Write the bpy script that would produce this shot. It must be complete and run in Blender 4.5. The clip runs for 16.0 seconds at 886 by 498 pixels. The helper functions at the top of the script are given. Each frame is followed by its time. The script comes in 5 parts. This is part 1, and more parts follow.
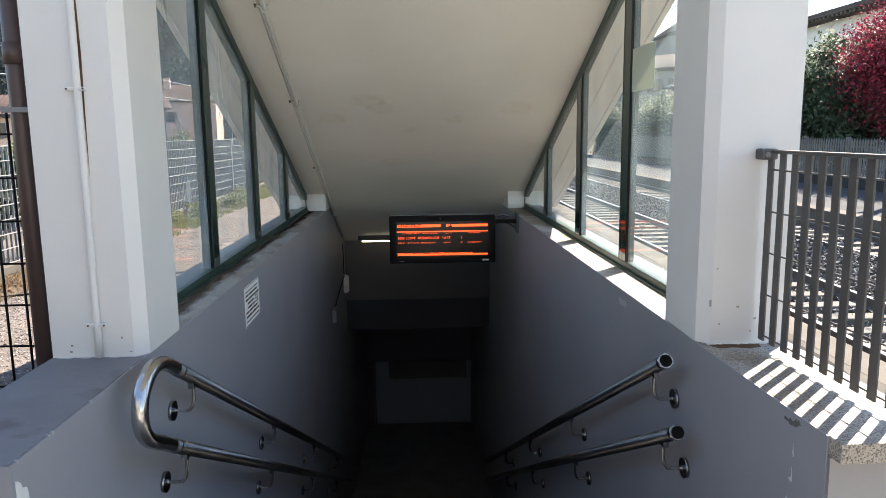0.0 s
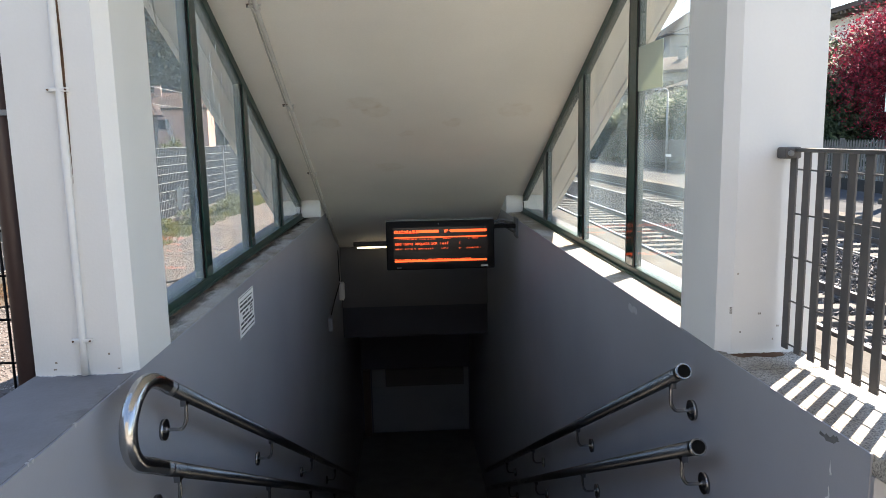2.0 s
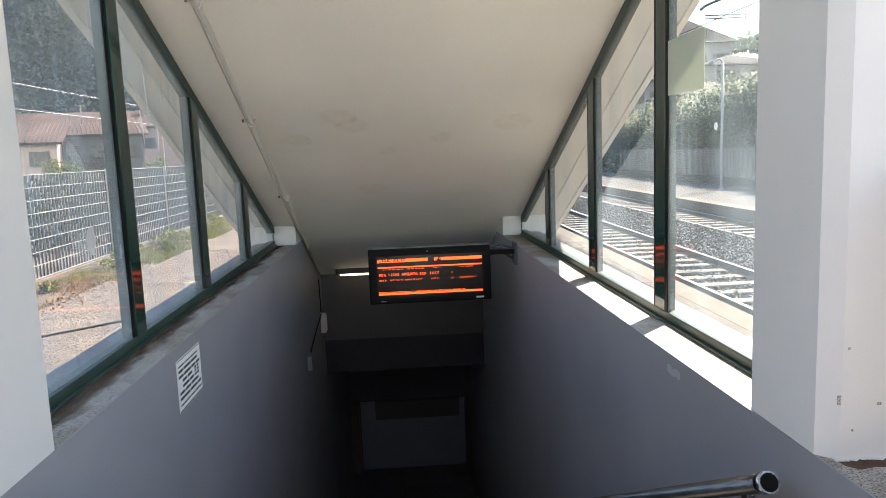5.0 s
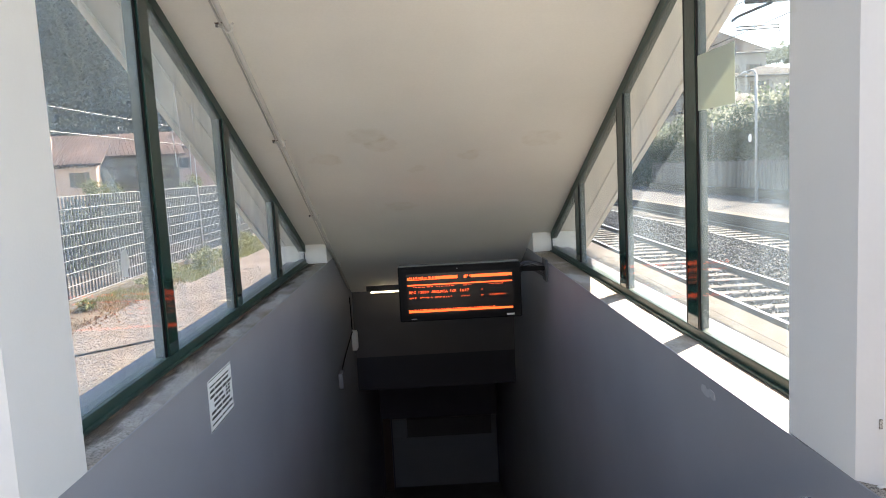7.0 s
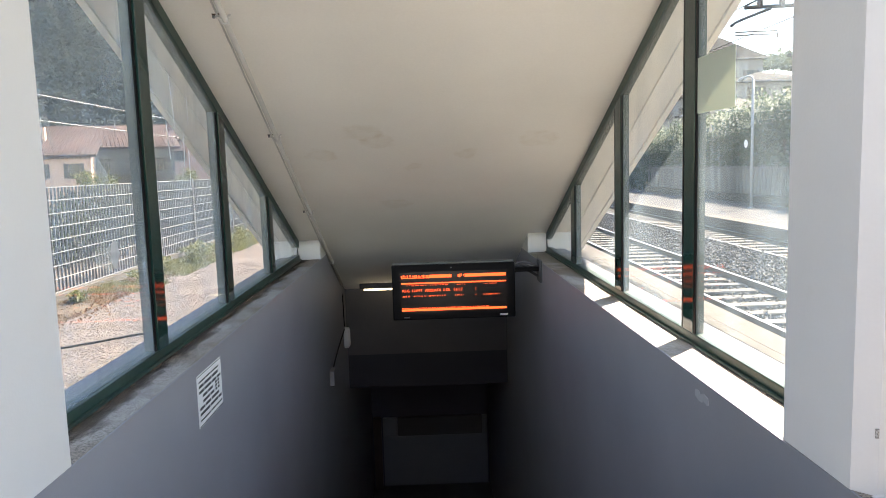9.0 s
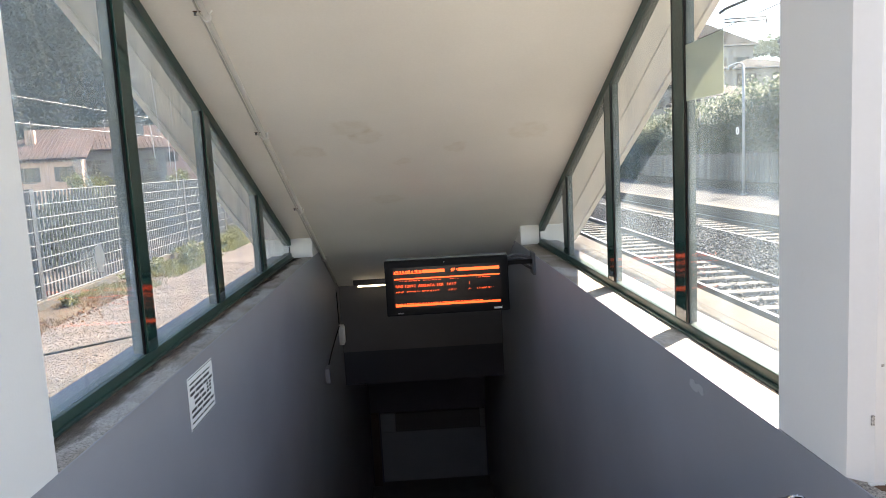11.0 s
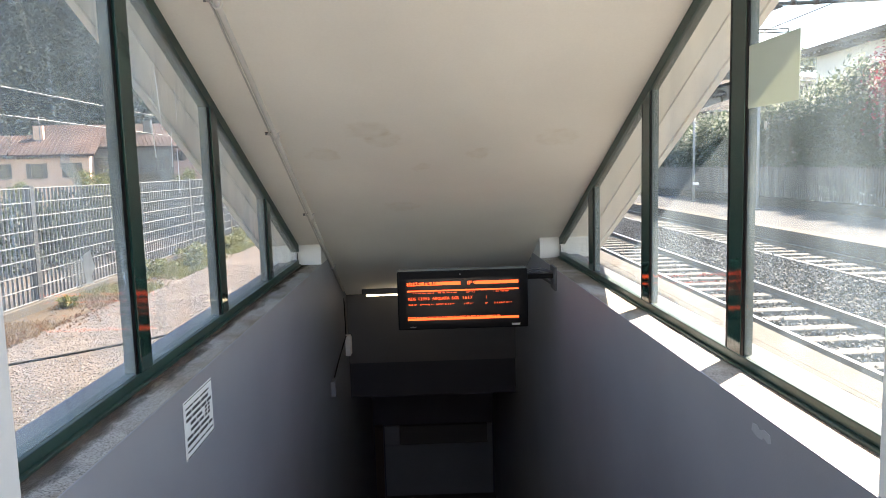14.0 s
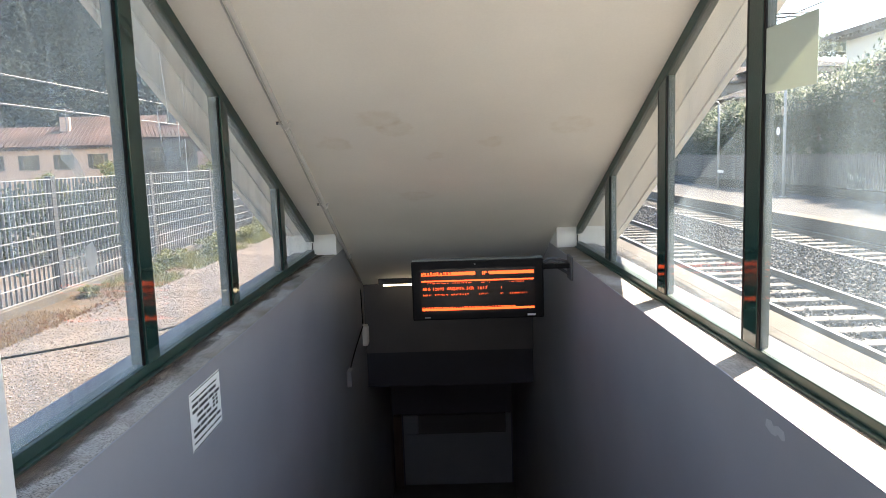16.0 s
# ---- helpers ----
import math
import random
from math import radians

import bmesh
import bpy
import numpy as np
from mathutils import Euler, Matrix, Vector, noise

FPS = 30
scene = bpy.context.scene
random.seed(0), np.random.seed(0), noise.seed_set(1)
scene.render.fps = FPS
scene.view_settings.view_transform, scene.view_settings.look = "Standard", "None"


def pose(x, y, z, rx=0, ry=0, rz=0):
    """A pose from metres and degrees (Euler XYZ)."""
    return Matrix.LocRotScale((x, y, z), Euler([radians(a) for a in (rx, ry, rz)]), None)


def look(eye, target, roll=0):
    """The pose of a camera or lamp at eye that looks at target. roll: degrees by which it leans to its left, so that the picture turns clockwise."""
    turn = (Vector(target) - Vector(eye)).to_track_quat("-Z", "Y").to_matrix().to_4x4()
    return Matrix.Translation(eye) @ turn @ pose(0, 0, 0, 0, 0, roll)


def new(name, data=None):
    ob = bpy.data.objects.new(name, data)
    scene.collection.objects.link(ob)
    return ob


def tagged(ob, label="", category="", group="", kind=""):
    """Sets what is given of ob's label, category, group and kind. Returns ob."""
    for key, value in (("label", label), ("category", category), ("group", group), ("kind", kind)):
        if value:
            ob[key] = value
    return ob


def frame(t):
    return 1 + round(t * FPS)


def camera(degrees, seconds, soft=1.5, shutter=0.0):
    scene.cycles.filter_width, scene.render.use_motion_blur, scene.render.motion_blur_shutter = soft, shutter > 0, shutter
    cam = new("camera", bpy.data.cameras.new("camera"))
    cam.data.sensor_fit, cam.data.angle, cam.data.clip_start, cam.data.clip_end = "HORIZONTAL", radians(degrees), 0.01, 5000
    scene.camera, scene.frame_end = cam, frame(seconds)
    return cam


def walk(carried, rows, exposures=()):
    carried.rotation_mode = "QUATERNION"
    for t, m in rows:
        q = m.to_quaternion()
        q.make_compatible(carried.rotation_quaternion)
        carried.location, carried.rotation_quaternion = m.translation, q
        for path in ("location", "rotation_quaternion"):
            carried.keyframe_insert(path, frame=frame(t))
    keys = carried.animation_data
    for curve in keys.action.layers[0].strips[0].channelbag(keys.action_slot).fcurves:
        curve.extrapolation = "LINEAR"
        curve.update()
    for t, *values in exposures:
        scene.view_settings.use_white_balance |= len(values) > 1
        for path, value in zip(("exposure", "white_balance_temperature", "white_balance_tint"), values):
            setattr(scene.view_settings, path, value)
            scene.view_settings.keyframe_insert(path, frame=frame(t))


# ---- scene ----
cam = camera(63.3, 16.0, soft=0.8)
PATH = [
    (0, (-0.022, 0.437, 1.601), (0.045, 2.411, 1.284), -0.7),
    (0.5, (-0.01, 0.444, 1.591), (0.089, 2.41, 1.237), -1.7),
    (1, (-0.082, 0.362, 1.594), (0.058, 2.325, 1.24), -0.4),
    (1.5, (-0.107, 0.376, 1.594), (0.05, 2.335, 1.227), -0.4),
    (2, (-0.065, 0.589, 1.585), (0.021, 2.564, 1.282), -1.2),
    (2.5, (-0.014, 0.782, 1.607), (0.057, 2.751, 1.263), -1.0),
    (3, (-0.092, 0.962, 1.609), (0.014, 2.937, 1.307), -2.7),
    (3.5, (-0.138, 1.119, 1.602), (0.042, 3.086, 1.291), -4.0),
    (4, (-0.051, 1.305, 1.608), (0.059, 3.281, 1.322), -3.7),
    (4.2, (-0.015, 1.37, 1.606), (0.134, 3.345, 1.328), -1.7),
    (6.3, (0.019, 1.438, 1.632), (0.062, 3.423, 1.388), -3.9),
    (6.5, (0.026, 1.438, 1.629), (0.08, 3.424, 1.402), -3.8),
    (7, (0.017, 1.433, 1.629), (0.04, 3.421, 1.407), -3.0),
    (7.5, (0.026, 1.44, 1.629), (0.037, 3.427, 1.407), -2.8),
    (8, (0.024, 1.455, 1.627), (0.036, 3.442, 1.4), -2.2),
    (8.5, (0.009, 1.463, 1.625), (0.024, 3.45, 1.399), -1.4),
    (8.7, (0.011, 1.462, 1.624), (0.038, 3.449, 1.399), -1.4),
    (11, (0.039, 1.496, 1.621), (0.091, 3.481, 1.379), -3.1),
    (11.5, (0.04, 1.512, 1.618), (0.061, 3.494, 1.355), -3.4),
    (12, (-0.015, 1.631, 1.626), (0.08, 3.617, 1.403), -2.7),
    (12.5, (-0.11, 1.763, 1.625), (0.006, 3.746, 1.392), -3.3),
    (13, (-0.143, 1.833, 1.62), (-0.036, 3.809, 1.324), -3.0),
    (13.5, (-0.116, 1.835, 1.626), (-0.051, 3.816, 1.362), -0.4),
    (14, (-0.051, 1.839, 1.629), (-0.011, 3.826, 1.404), -1.6),
    (14.5, (-0.015, 1.851, 1.627), (0.021, 3.838, 1.403), -2.2),
    (15, (-0.01, 1.879, 1.626), (-0.009, 3.865, 1.394), -1.3),
    (15.5, (0.014, 1.89, 1.624), (-0.01, 3.876, 1.385), -2.5),
    (16, (0.014, 1.892, 1.627), (-0.009, 3.875, 1.374), -1.9),
]
walk(cam, [(t, look(eye, target, roll)) for t, eye, target, roll in PATH], [(0, 2.57, 7250, 12), (3.0, 2.69, 7350, 13), (6.5, 2.99, 7500, 16), (16.0, 3.07, 7500, 16)])

# ---- light ----
SUN = Vector((0.41, 0.41, 0.655)).normalized()
world = bpy.data.worlds.new("world")
scene.world = world
world.use_nodes = True
wn = world.node_tree.nodes
sky = wn.new("ShaderNodeTexSky")
sky.sky_type, sky.sun_disc = "NISHITA", False
sky.sun_elevation, sky.sun_rotation = math.asin(SUN.z), radians(45)
sky.air_density, sky.dust_density = 1.0, 0.05
world.node_tree.links.new(sky.outputs[0], wn["Background"].inputs[0])
wn["Background"].inputs[1].default_value = 0.088
sun = new("sun", bpy.data.lights.new("sun", "SUN"))
sun.data.energy, sun.data.angle, sun.data.color = 4.0, radians(0.55), (1.0, 0.95, 0.87)
sun.matrix_world = look(SUN * 60, (0, 0, 0))


# ---- materials ----
def nodes_of(name):
    m = bpy.data.materials.new(name)
    m.use_nodes = True
    return m, m.node_tree.nodes, m.node_tree.links, m.node_tree.nodes["Principled BSDF"]


def noise_at(n, l, scale, stretch=(1, 1, 1), detail=4):
    geo = n.new("ShaderNodeNewGeometry")
    mp = n.new("ShaderNodeMapping")
    mp.inputs["Scale"].default_value = stretch
    tex = n.new("ShaderNodeTexNoise")
    tex.inputs["Scale"].default_value, tex.inputs["Detail"].default_value = scale, detail
    l.new(geo.outputs["Position"], mp.inputs[0])
    l.new(mp.outputs[0], tex.inputs["Vector"])
    return tex.outputs[0]


def ramp(n, l, value, stops):
    r = n.new("ShaderNodeValToRGB")
    while len(r.color_ramp.elements) < len(stops):
        r.color_ramp.elements.new(0.5)
    for e, (p, c) in zip(r.color_ramp.elements, stops):
        e.position, e.color = p, (*c, 1)
    l.new(value, r.inputs[0])
    return r.outputs[0]


def blend(n, l, mode, factor, a, b):
    x = n.new("ShaderNodeMix")
    x.data_type, x.blend_type = "RGBA", mode
    for sock, v in ((x.inputs[0], factor), (x.inputs[6], a), (x.inputs[7], b)):
        if isinstance(v, (int, float)):
            sock.default_value = v
        elif isinstance(v, tuple):
            sock.default_value = (*v, 1)
        else:
            l.new(v, sock)
    return x.outputs[2]


def surface(name, colour, rough=0.6, metal=0.0, var=0.15, big=1.2, fine=40.0, bump=0.15, stretch=(1, 1, 1), spots=None, vary=0.0):
    """Colour varied at two scales, roughness varied, fine relief. spots: (colour, amount, scale) of stains."""
    m, n, l, p = nodes_of(name)
    lo, hi = tuple(c * (1 - var) for c in colour), tuple(min(1, c * (1 + var)) for c in colour)
    base = ramp(n, l, noise_at(n, l, big, stretch), [(0.3, lo), (0.7, hi)])
    small = noise_at(n, l, fine, stretch)
    base = blend(n, l, "MULTIPLY", 0.7, base, ramp(n, l, small, [(0.25, (1 - var,) * 3), (0.75, (1, 1, 1))]))
    if spots:
        mask = ramp(n, l, noise_at(n, l, spots[2], stretch, 6), [(1 - spots[1] - 0.08, (0, 0, 0)), (1 - spots[1] + 0.04, (1, 1, 1))])
        base = blend(n, l, "MIX", mask, base, spots[0])
    if vary:
        info = n.new("ShaderNodeObjectInfo")
        base = blend(n, l, "MULTIPLY", 1.0, base, ramp(n, l, info.outputs["Random"], [(0, (1 - vary,) * 3), (1, (1, 1, 1))]))
    l.new(base, p.inputs["Base Color"])
    p.inputs["Metallic"].default_value = metal
    if rough >= 0.8:
        p.inputs["Specular IOR Level"].default_value = 0.1
    rr = n.new("ShaderNodeMapRange")
    rr.inputs[3].default_value, rr.inputs[4].default_value = max(0, rough - 0.08), min(1, rough + 0.08)
    l.new(small, rr.inputs[0])
    l.new(rr.outputs[0], p.inputs["Roughness"])
    if bump:
        b = n.new("ShaderNodeBump")
        b.inputs["Strength"].default_value, b.inputs["Distance"].default_value = bump, 0.01
        l.new(small, b.inputs["Height"])
        l.new(b.outputs[0], p.inputs["Normal"])
    return m


def granite(name, light=0.36):
    m, n, l, p = nodes_of(name)
    base = ramp(n, l, noise_at(n, l, 190, detail=3), [(0.32, (0.08, 0.08, 0.08)), (0.48, (light * 0.9, light * 0.86, light * 0.80)), (0.64, (light * 1.25, light * 1.22, light * 1.15))])
    dirt = ramp(n, l, noise_at(n, l, 3.0, detail=6), [(0.40, (0.46, 0.37, 0.28)), (0.62, (1, 1, 1))])
    l.new(blend(n, l, "MULTIPLY", 0.8, base, dirt), p.inputs["Base Color"])
    p.inputs["Roughness"].default_value = 0.75
    return m


def leafy(name, lo, hi, gloss=0.45):
    m, n, l, p = nodes_of(name)
    geo = n.new("ShaderNodeNewGeometry")
    l.new(ramp(n, l, geo.outputs["Random Per Island"], [(0, lo), (0.6, tuple((a + b) / 2 for a, b in zip(lo, hi))), (1, hi)]), p.inputs["Base Color"])
    p.inputs["Roughness"].default_value = gloss
    shine, mix = n.new("ShaderNodeBsdfTranslucent"), n.new("ShaderNodeMixShader")
    l.new(p.inputs["Base Color"].links[0].from_socket, shine.inputs[0])
    mix.inputs[0].default_value = 0.4
    l.new(p.outputs[0], mix.inputs[1]), l.new(shine.outputs[0], mix.inputs[2]), l.new(mix.outputs[0], n["Material Output"].inputs[0])
    return m


def dirty_glass(name, haze, tint=(0.60, 0.71, 0.77)):
    m, n, l, p = nodes_of(name)
    out = n["Material Output"]
    n.remove(p)
    clear, gloss = n.new("ShaderNodeBsdfTransparent"), n.new("ShaderNodeBsdfGlossy")
    clear.inputs[0].default_value = (0.965, 0.965, 0.94, 1)
    gloss.inputs["Roughness"].default_value = 0.02
    face, power, scale_ = n.new("ShaderNodeLayerWeight"), n.new("ShaderNodeMath"), n.new("ShaderNodeMath")
    power.operation, power.inputs[1].default_value = "POWER", 4.0
    scale_.operation, scale_.inputs[1].default_value, scale_.inputs[2].default_value = "MULTIPLY_ADD", 0.22, 0.012
    l.new(face.outputs["Facing"], power.inputs[0]), l.new(power.outputs[0], scale_.inputs[0])
    a = n.new("ShaderNodeMixShader")
    l.new(scale_.outputs[0], a.inputs[0]), l.new(clear.outputs[0], a.inputs[1]), l.new(gloss.outputs[0], a.inputs[2])
    dust, through_dust = n.new("ShaderNodeBsdfDiffuse"), n.new("ShaderNodeBsdfTranslucent")
    for d in (dust, through_dust):
        d.inputs[0].default_value = (*tint, 1)
    d2 = n.new("ShaderNodeMixShader")
    d2.inputs[0].default_value = 0.6
    l.new(dust.outputs[0], d2.inputs[1]), l.new(through_dust.outputs[0], d2.inputs[2])
    film = ramp(n, l, noise_at(n, l, 2.2, (1, 1.4, 0.6), 5), [(0.28, (haze * 0.3,) * 3), (0.5, (haze * 0.85,) * 3), (0.72, (haze * 1.8,) * 3)])
    runs = ramp(n, l, noise_at(n, l, 9.0, (1, 4.0, 0.2), 3), [(0.62, (0, 0, 0)), (0.76, (haze * 1.6,) * 3)])
    l.new(blend(n, l, "ADD", 1.0, film, runs), (mx := n.new("ShaderNodeMixShader")).inputs[0])
    l.new(a.outputs[0], mx.inputs[1]), l.new(d2.outputs[0], mx.inputs[2]), l.new(mx.outputs[0], out.inputs[0])
    return m


def glowing(name, colour, strength):
    m, n, l, p = nodes_of(name)
    p.inputs["Base Color"].default_value = (*colour, 1)
    p.inputs["Emission Color"].default_value = (*colour, 1)
    p.inputs["Emission Strength"].default_value = strength
    return m


WALL_GREY = surface("grey wall paint", (0.243, 0.246, 0.27), 0.5, var=0.07, big=1.5, fine=120, bump=0.05)
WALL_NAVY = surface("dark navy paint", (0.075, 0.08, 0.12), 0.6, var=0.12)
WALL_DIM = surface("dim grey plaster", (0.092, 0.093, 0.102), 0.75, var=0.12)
OPENING_SHADE = surface("near black band", (0.024, 0.027, 0.042), 0.6, var=0.12)
PANEL_GREY = surface("grey sheet panel", (0.20, 0.215, 0.25), 0.5, var=0.08)
END_GREY = surface("pale grey render", (0.215, 0.212, 0.222), 0.7, var=0.08, bump=0.1)
WHITE = surface("white column paint", (0.60, 0.595, 0.583), 0.6, var=0.03, big=2.0, fine=90, bump=0.06, spots=((0.55, 0.53, 0.49), 0.22, 5.0))
CEIL = surface("cream ceiling paint", (0.86, 0.84, 0.78), 0.75, var=0.05, big=0.9, fine=70, bump=0.05)


def damp_rings(m, spots):
    """Soft brown damp rings of uneven outline at (x, y, radius)."""
    n, l = m.node_tree.nodes, m.node_tree.links
    p = n["Principled BSDF"]
    base = p.inputs["Base Color"].links[0].from_socket
    wob = noise_at(n, l, 9.0, detail=3)
    geo = n.new("ShaderNodeNewGeometry")
    for x, y, r in spots:
        flat = n.new("ShaderNodeVectorMath")
        flat.operation, flat.inputs[1].default_value = "MULTIPLY", (0.75, 1, 0)
        l.new(geo.outputs["Position"], flat.inputs[0])
        d = n.new("ShaderNodeVectorMath")
        d.operation, d.inputs[1].default_value = "DISTANCE", (0.75 * x, y, 0)
        l.new(flat.outputs[0], d.inputs[0])
        add = n.new("ShaderNodeMath")
        add.operation, add.inputs[1].default_value = "MULTIPLY_ADD", 0.16
        l.new(wob, add.inputs[0]), l.new(d.outputs["Value"], add.inputs[2])
        e = r + 0.08
        fac = ramp(n, l, add.outputs[0], [(0, (0.30,) * 3), (e * 0.70, (0.30,) * 3), (e * 0.95, (0.42,) * 3), (e * 1.15, (0, 0, 0))])
        patchy = ramp(n, l, noise_at(n, l, 14.0, detail=4), [(0.35, (0, 0, 0)), (0.70, (1, 1, 1))])
        base = blend(n, l, "MULTIPLY", blend(n, l, "MULTIPLY", 0.75, fac, patchy), base, (0.80, 0.74, 0.65))
    l.new(base, p.inputs["Base Color"])


damp_rings(CEIL, [(0.82, 6.66, 0.10), (-0.42, 6.5, 0.09), (-0.33, 6.64, 0.08), (-0.75, 6.82, 0.08), (-0.08, 7.05, 0.04), (-0.25, 7.75, 0.09), (0.3, 6.85, 0.05)])
GRANITE = granite("grey granite", 0.38)
GREEN = surface("dark green frame paint", (0.011, 0.036, 0.031), 0.12, var=0.2, big=3, bump=0.02)
_g = GREEN.node_tree
_p = _g.nodes["Principled BSDF"]
_g.links.remove(_p.inputs["Roughness"].links[0])
_p.inputs["Roughness"].default_value = 0.05
_p.inputs["Specular IOR Level"].default_value = 0.3
# Frame green lightened for the outer faces, which catch bounce light.
FRAME_LIT = surface("frame green lightened for bounce light", (0.075, 0.092, 0.080), 0.5, var=0.2, big=4, fine=60, bump=0.04)
GREEN_RAIL = surface("weathered green rail paint", (0.017, 0.048, 0.040), 0.42, var=0.25, big=4, fine=60, bump=0.04)
GLASS_R = dirty_glass("dusty glass", 0.05, (0.54, 0.69, 0.78))
GLASS_L = dirty_glass("cleaner glass", 0.12)
STEEL = surface("brushed steel", (0.27, 0.27, 0.28), 0.24, 1.0, var=0.12, big=6, fine=300, bump=0.03)
# Darker and lighter copies of the rail steel carry its shade and glints.
STEEL_SHADED = surface("steel darkened for shade", (0.15, 0.15, 0.155), 0.28, 1.0, var=0.15, big=6, fine=300, bump=0.03)
STEEL_LIT = surface("steel brightened for glints", (0.46, 0.45, 0.44), 0.2, 1.0, var=0.1, big=6, fine=300, bump=0.02)
BORE_SHADE = surface("painted tube-end shade", (0.008, 0.008, 0.008), 0.95, var=0.1)
FENCE_GREY = surface("grey brown fence paint", (0.07, 0.064, 0.062), 0.5, 0.0, var=0.12, big=5, bump=0.05)
# Zinc darkened for the slat faces turned away from the sun.
MESH_SHADED = surface("galvanised mesh darkened for shade", (0.15, 0.157, 0.165), 0.55, 0.25, var=0.15, big=6, bump=0.04)
POST_GREY = surface("dark galvanised post", (0.055, 0.058, 0.064), 0.55, 0.2, var=0.15, big=6, bump=0.04)
ZINC = surface("galvanised steel", (0.21, 0.22, 0.23), 0.5, 0.5, var=0.12, big=6, bump=0.04)
BLACK = surface("black plastic casing", (0.006, 0.006, 0.007), 0.45, var=0.1, bump=0.03)
BLACK.node_tree.nodes["Principled BSDF"].inputs["Specular IOR Level"].default_value = 0.12
SCREEN = surface("dark screen", (0.020, 0.017, 0.016), 0.2, var=0.1, bump=0.0)
ORANGE = glowing("orange display light", (1.0, 0.105, 0.025), 0.35)
ORANGE_DIM = glowing("dim orange display light", (1.0, 0.11, 0.025), 0.13)
TUBE = glowing("lit fluorescent tube", (1.0, 0.88, 0.62), 0.7)
FLASHING = surface("grey painted flashing", (0.125, 0.122, 0.14), 0.45, var=0.1, big=4, bump=0.04, spots=((0.19, 0.185, 0.18), 0.25, 5.0))
PAPER = surface("white paper", (0.78, 0.78, 0.76), 0.7, var=0.03, bump=0.02)
PAPER_GREEN = surface("pale green card", (0.57, 0.61, 0.54), 0.7, var=0.04, bump=0.02)
_n, _l = PAPER_GREEN.node_tree.nodes, PAPER_GREEN.node_tree.links
_t, _m = _n.new("ShaderNodeBsdfTranslucent"), _n.new("ShaderNodeMixShader")
_t.inputs[0].default_value, _m.inputs[0].default_value = (0.52, 0.55, 0.46, 1), 0.32
_l.new(_n["Principled BSDF"].outputs[0], _m.inputs[1]), _l.new(_t.outputs[0], _m.inputs[2]), _l.new(_m.outputs[0], _n["Material Output"].inputs[0])
INK = surface("black print", (0.03, 0.03, 0.03), 0.6, var=0.1, bump=0)
RED_INK = surface("red print", (0.55, 0.04, 0.04), 0.5, var=0.1, bump=0)
PIPE_WHITE = surface("white painted conduit", (0.62, 0.605, 0.58), 0.55, var=0.06, bump=0.03, spots=((0.36, 0.27, 0.19), 0.12, 14.0))
COLUMN_PIPE = surface("white painted pipe", (0.60, 0.595, 0.583), 0.6, var=0.06, bump=0.05, spots=((0.30, 0.22, 0.16), 0.14, 9.0))
BROWN_PIPE = surface("brown painted pipe", (0.06, 0.035, 0.03), 0.45, var=0.15)
CONCRETE = surface("platform concrete", (0.21, 0.197, 0.176), 0.85, var=0.12, big=0.8, fine=25, bump=0.3, spots=((0.15, 0.14, 0.126), 0.3, 1.7))
PLATFORM = surface("worn platform paving", (0.088, 0.082, 0.073), 0.85, var=0.25, big=0.9, fine=25, bump=0.3, spots=((0.042, 0.038, 0.033), 0.35, 1.3))
KERB = surface("platform edge stone", (0.105, 0.094, 0.082), 0.8, var=0.15, big=2, bump=0.3, vary=0.15)
TACTILE = surface("worn grey band", (0.045, 0.044, 0.042), 0.85, var=0.15, big=2, bump=0.3)
WORN_BAND = surface("rubbed grey paving", (0.026, 0.0255, 0.025), 0.85, var=0.3, big=2, bump=0.3, spots=((0.05, 0.048, 0.044), 0.3, 3.0))
ASPHALT = surface("far platform asphalt", (0.066, 0.068, 0.073), 0.9, var=0.18, big=0.7, bump=0.3)
GRAVEL = surface("pale fine gravel", (0.122, 0.104, 0.096), 0.95, var=0.3, big=1.5, fine=55, bump=0.8, spots=((0.06, 0.052, 0.048), 0.32, 22.0))
SOIL = surface("dry soil", (0.085, 0.066, 0.05), 0.95, var=0.25, big=2, bump=0.5)
EARTH = surface("valley floor", (0.11, 0.105, 0.085), 0.95, var=0.3, big=0.05, fine=1.0, bump=0.2)
BED = surface("dark track bed", (0.07, 0.065, 0.063), 0.95, var=0.25, big=3, bump=0.6)
SLEEPER = surface("concrete sleeper", (0.15, 0.14, 0.128), 0.85, var=0.12, big=3, bump=0.2, vary=0.2)
RAIL_SIDE = surface("rusty rail", (0.085, 0.072, 0.066), 0.75, var=0.2, big=4, bump=0.2)
RAIL_TOP = surface("polished rail head", (0.5, 0.5, 0.5), 0.3, 0.9, var=0.1)


def stone_mat():
    m, n, l, p = nodes_of("ballast stone")
    geo = n.new("ShaderNodeNewGeometry")
    l.new(ramp(n, l, geo.outputs["Random Per Island"], [(0, (0.03, 0.03, 0.032)), (0.6, (0.075, 0.074, 0.076)), (1, (0.15, 0.148, 0.147))]), p.inputs["Base Color"])
    p.inputs["Roughness"].default_value = 0.9
    return m


STONE = stone_mat()
HEDGE = leafy("hedge leaves", (0.016, 0.036, 0.020), (0.066, 0.10, 0.052), 0.5)
SUNLIT_BLOSSOM = leafy("sun-paled hedge tips", (0.16, 0.19, 0.11), (0.55, 0.56, 0.46), 0.5)
SCRUB = leafy("shaded scrub leaves", (0.012, 0.022, 0.012), (0.05, 0.07, 0.03), 0.6)
MAPLE = leafy("red plum leaves", (0.022, 0.004, 0.010), (0.40, 0.028, 0.065), 0.5)
MAPLE.node_tree.nodes["Mix Shader"].inputs[0].default_value = 0.28


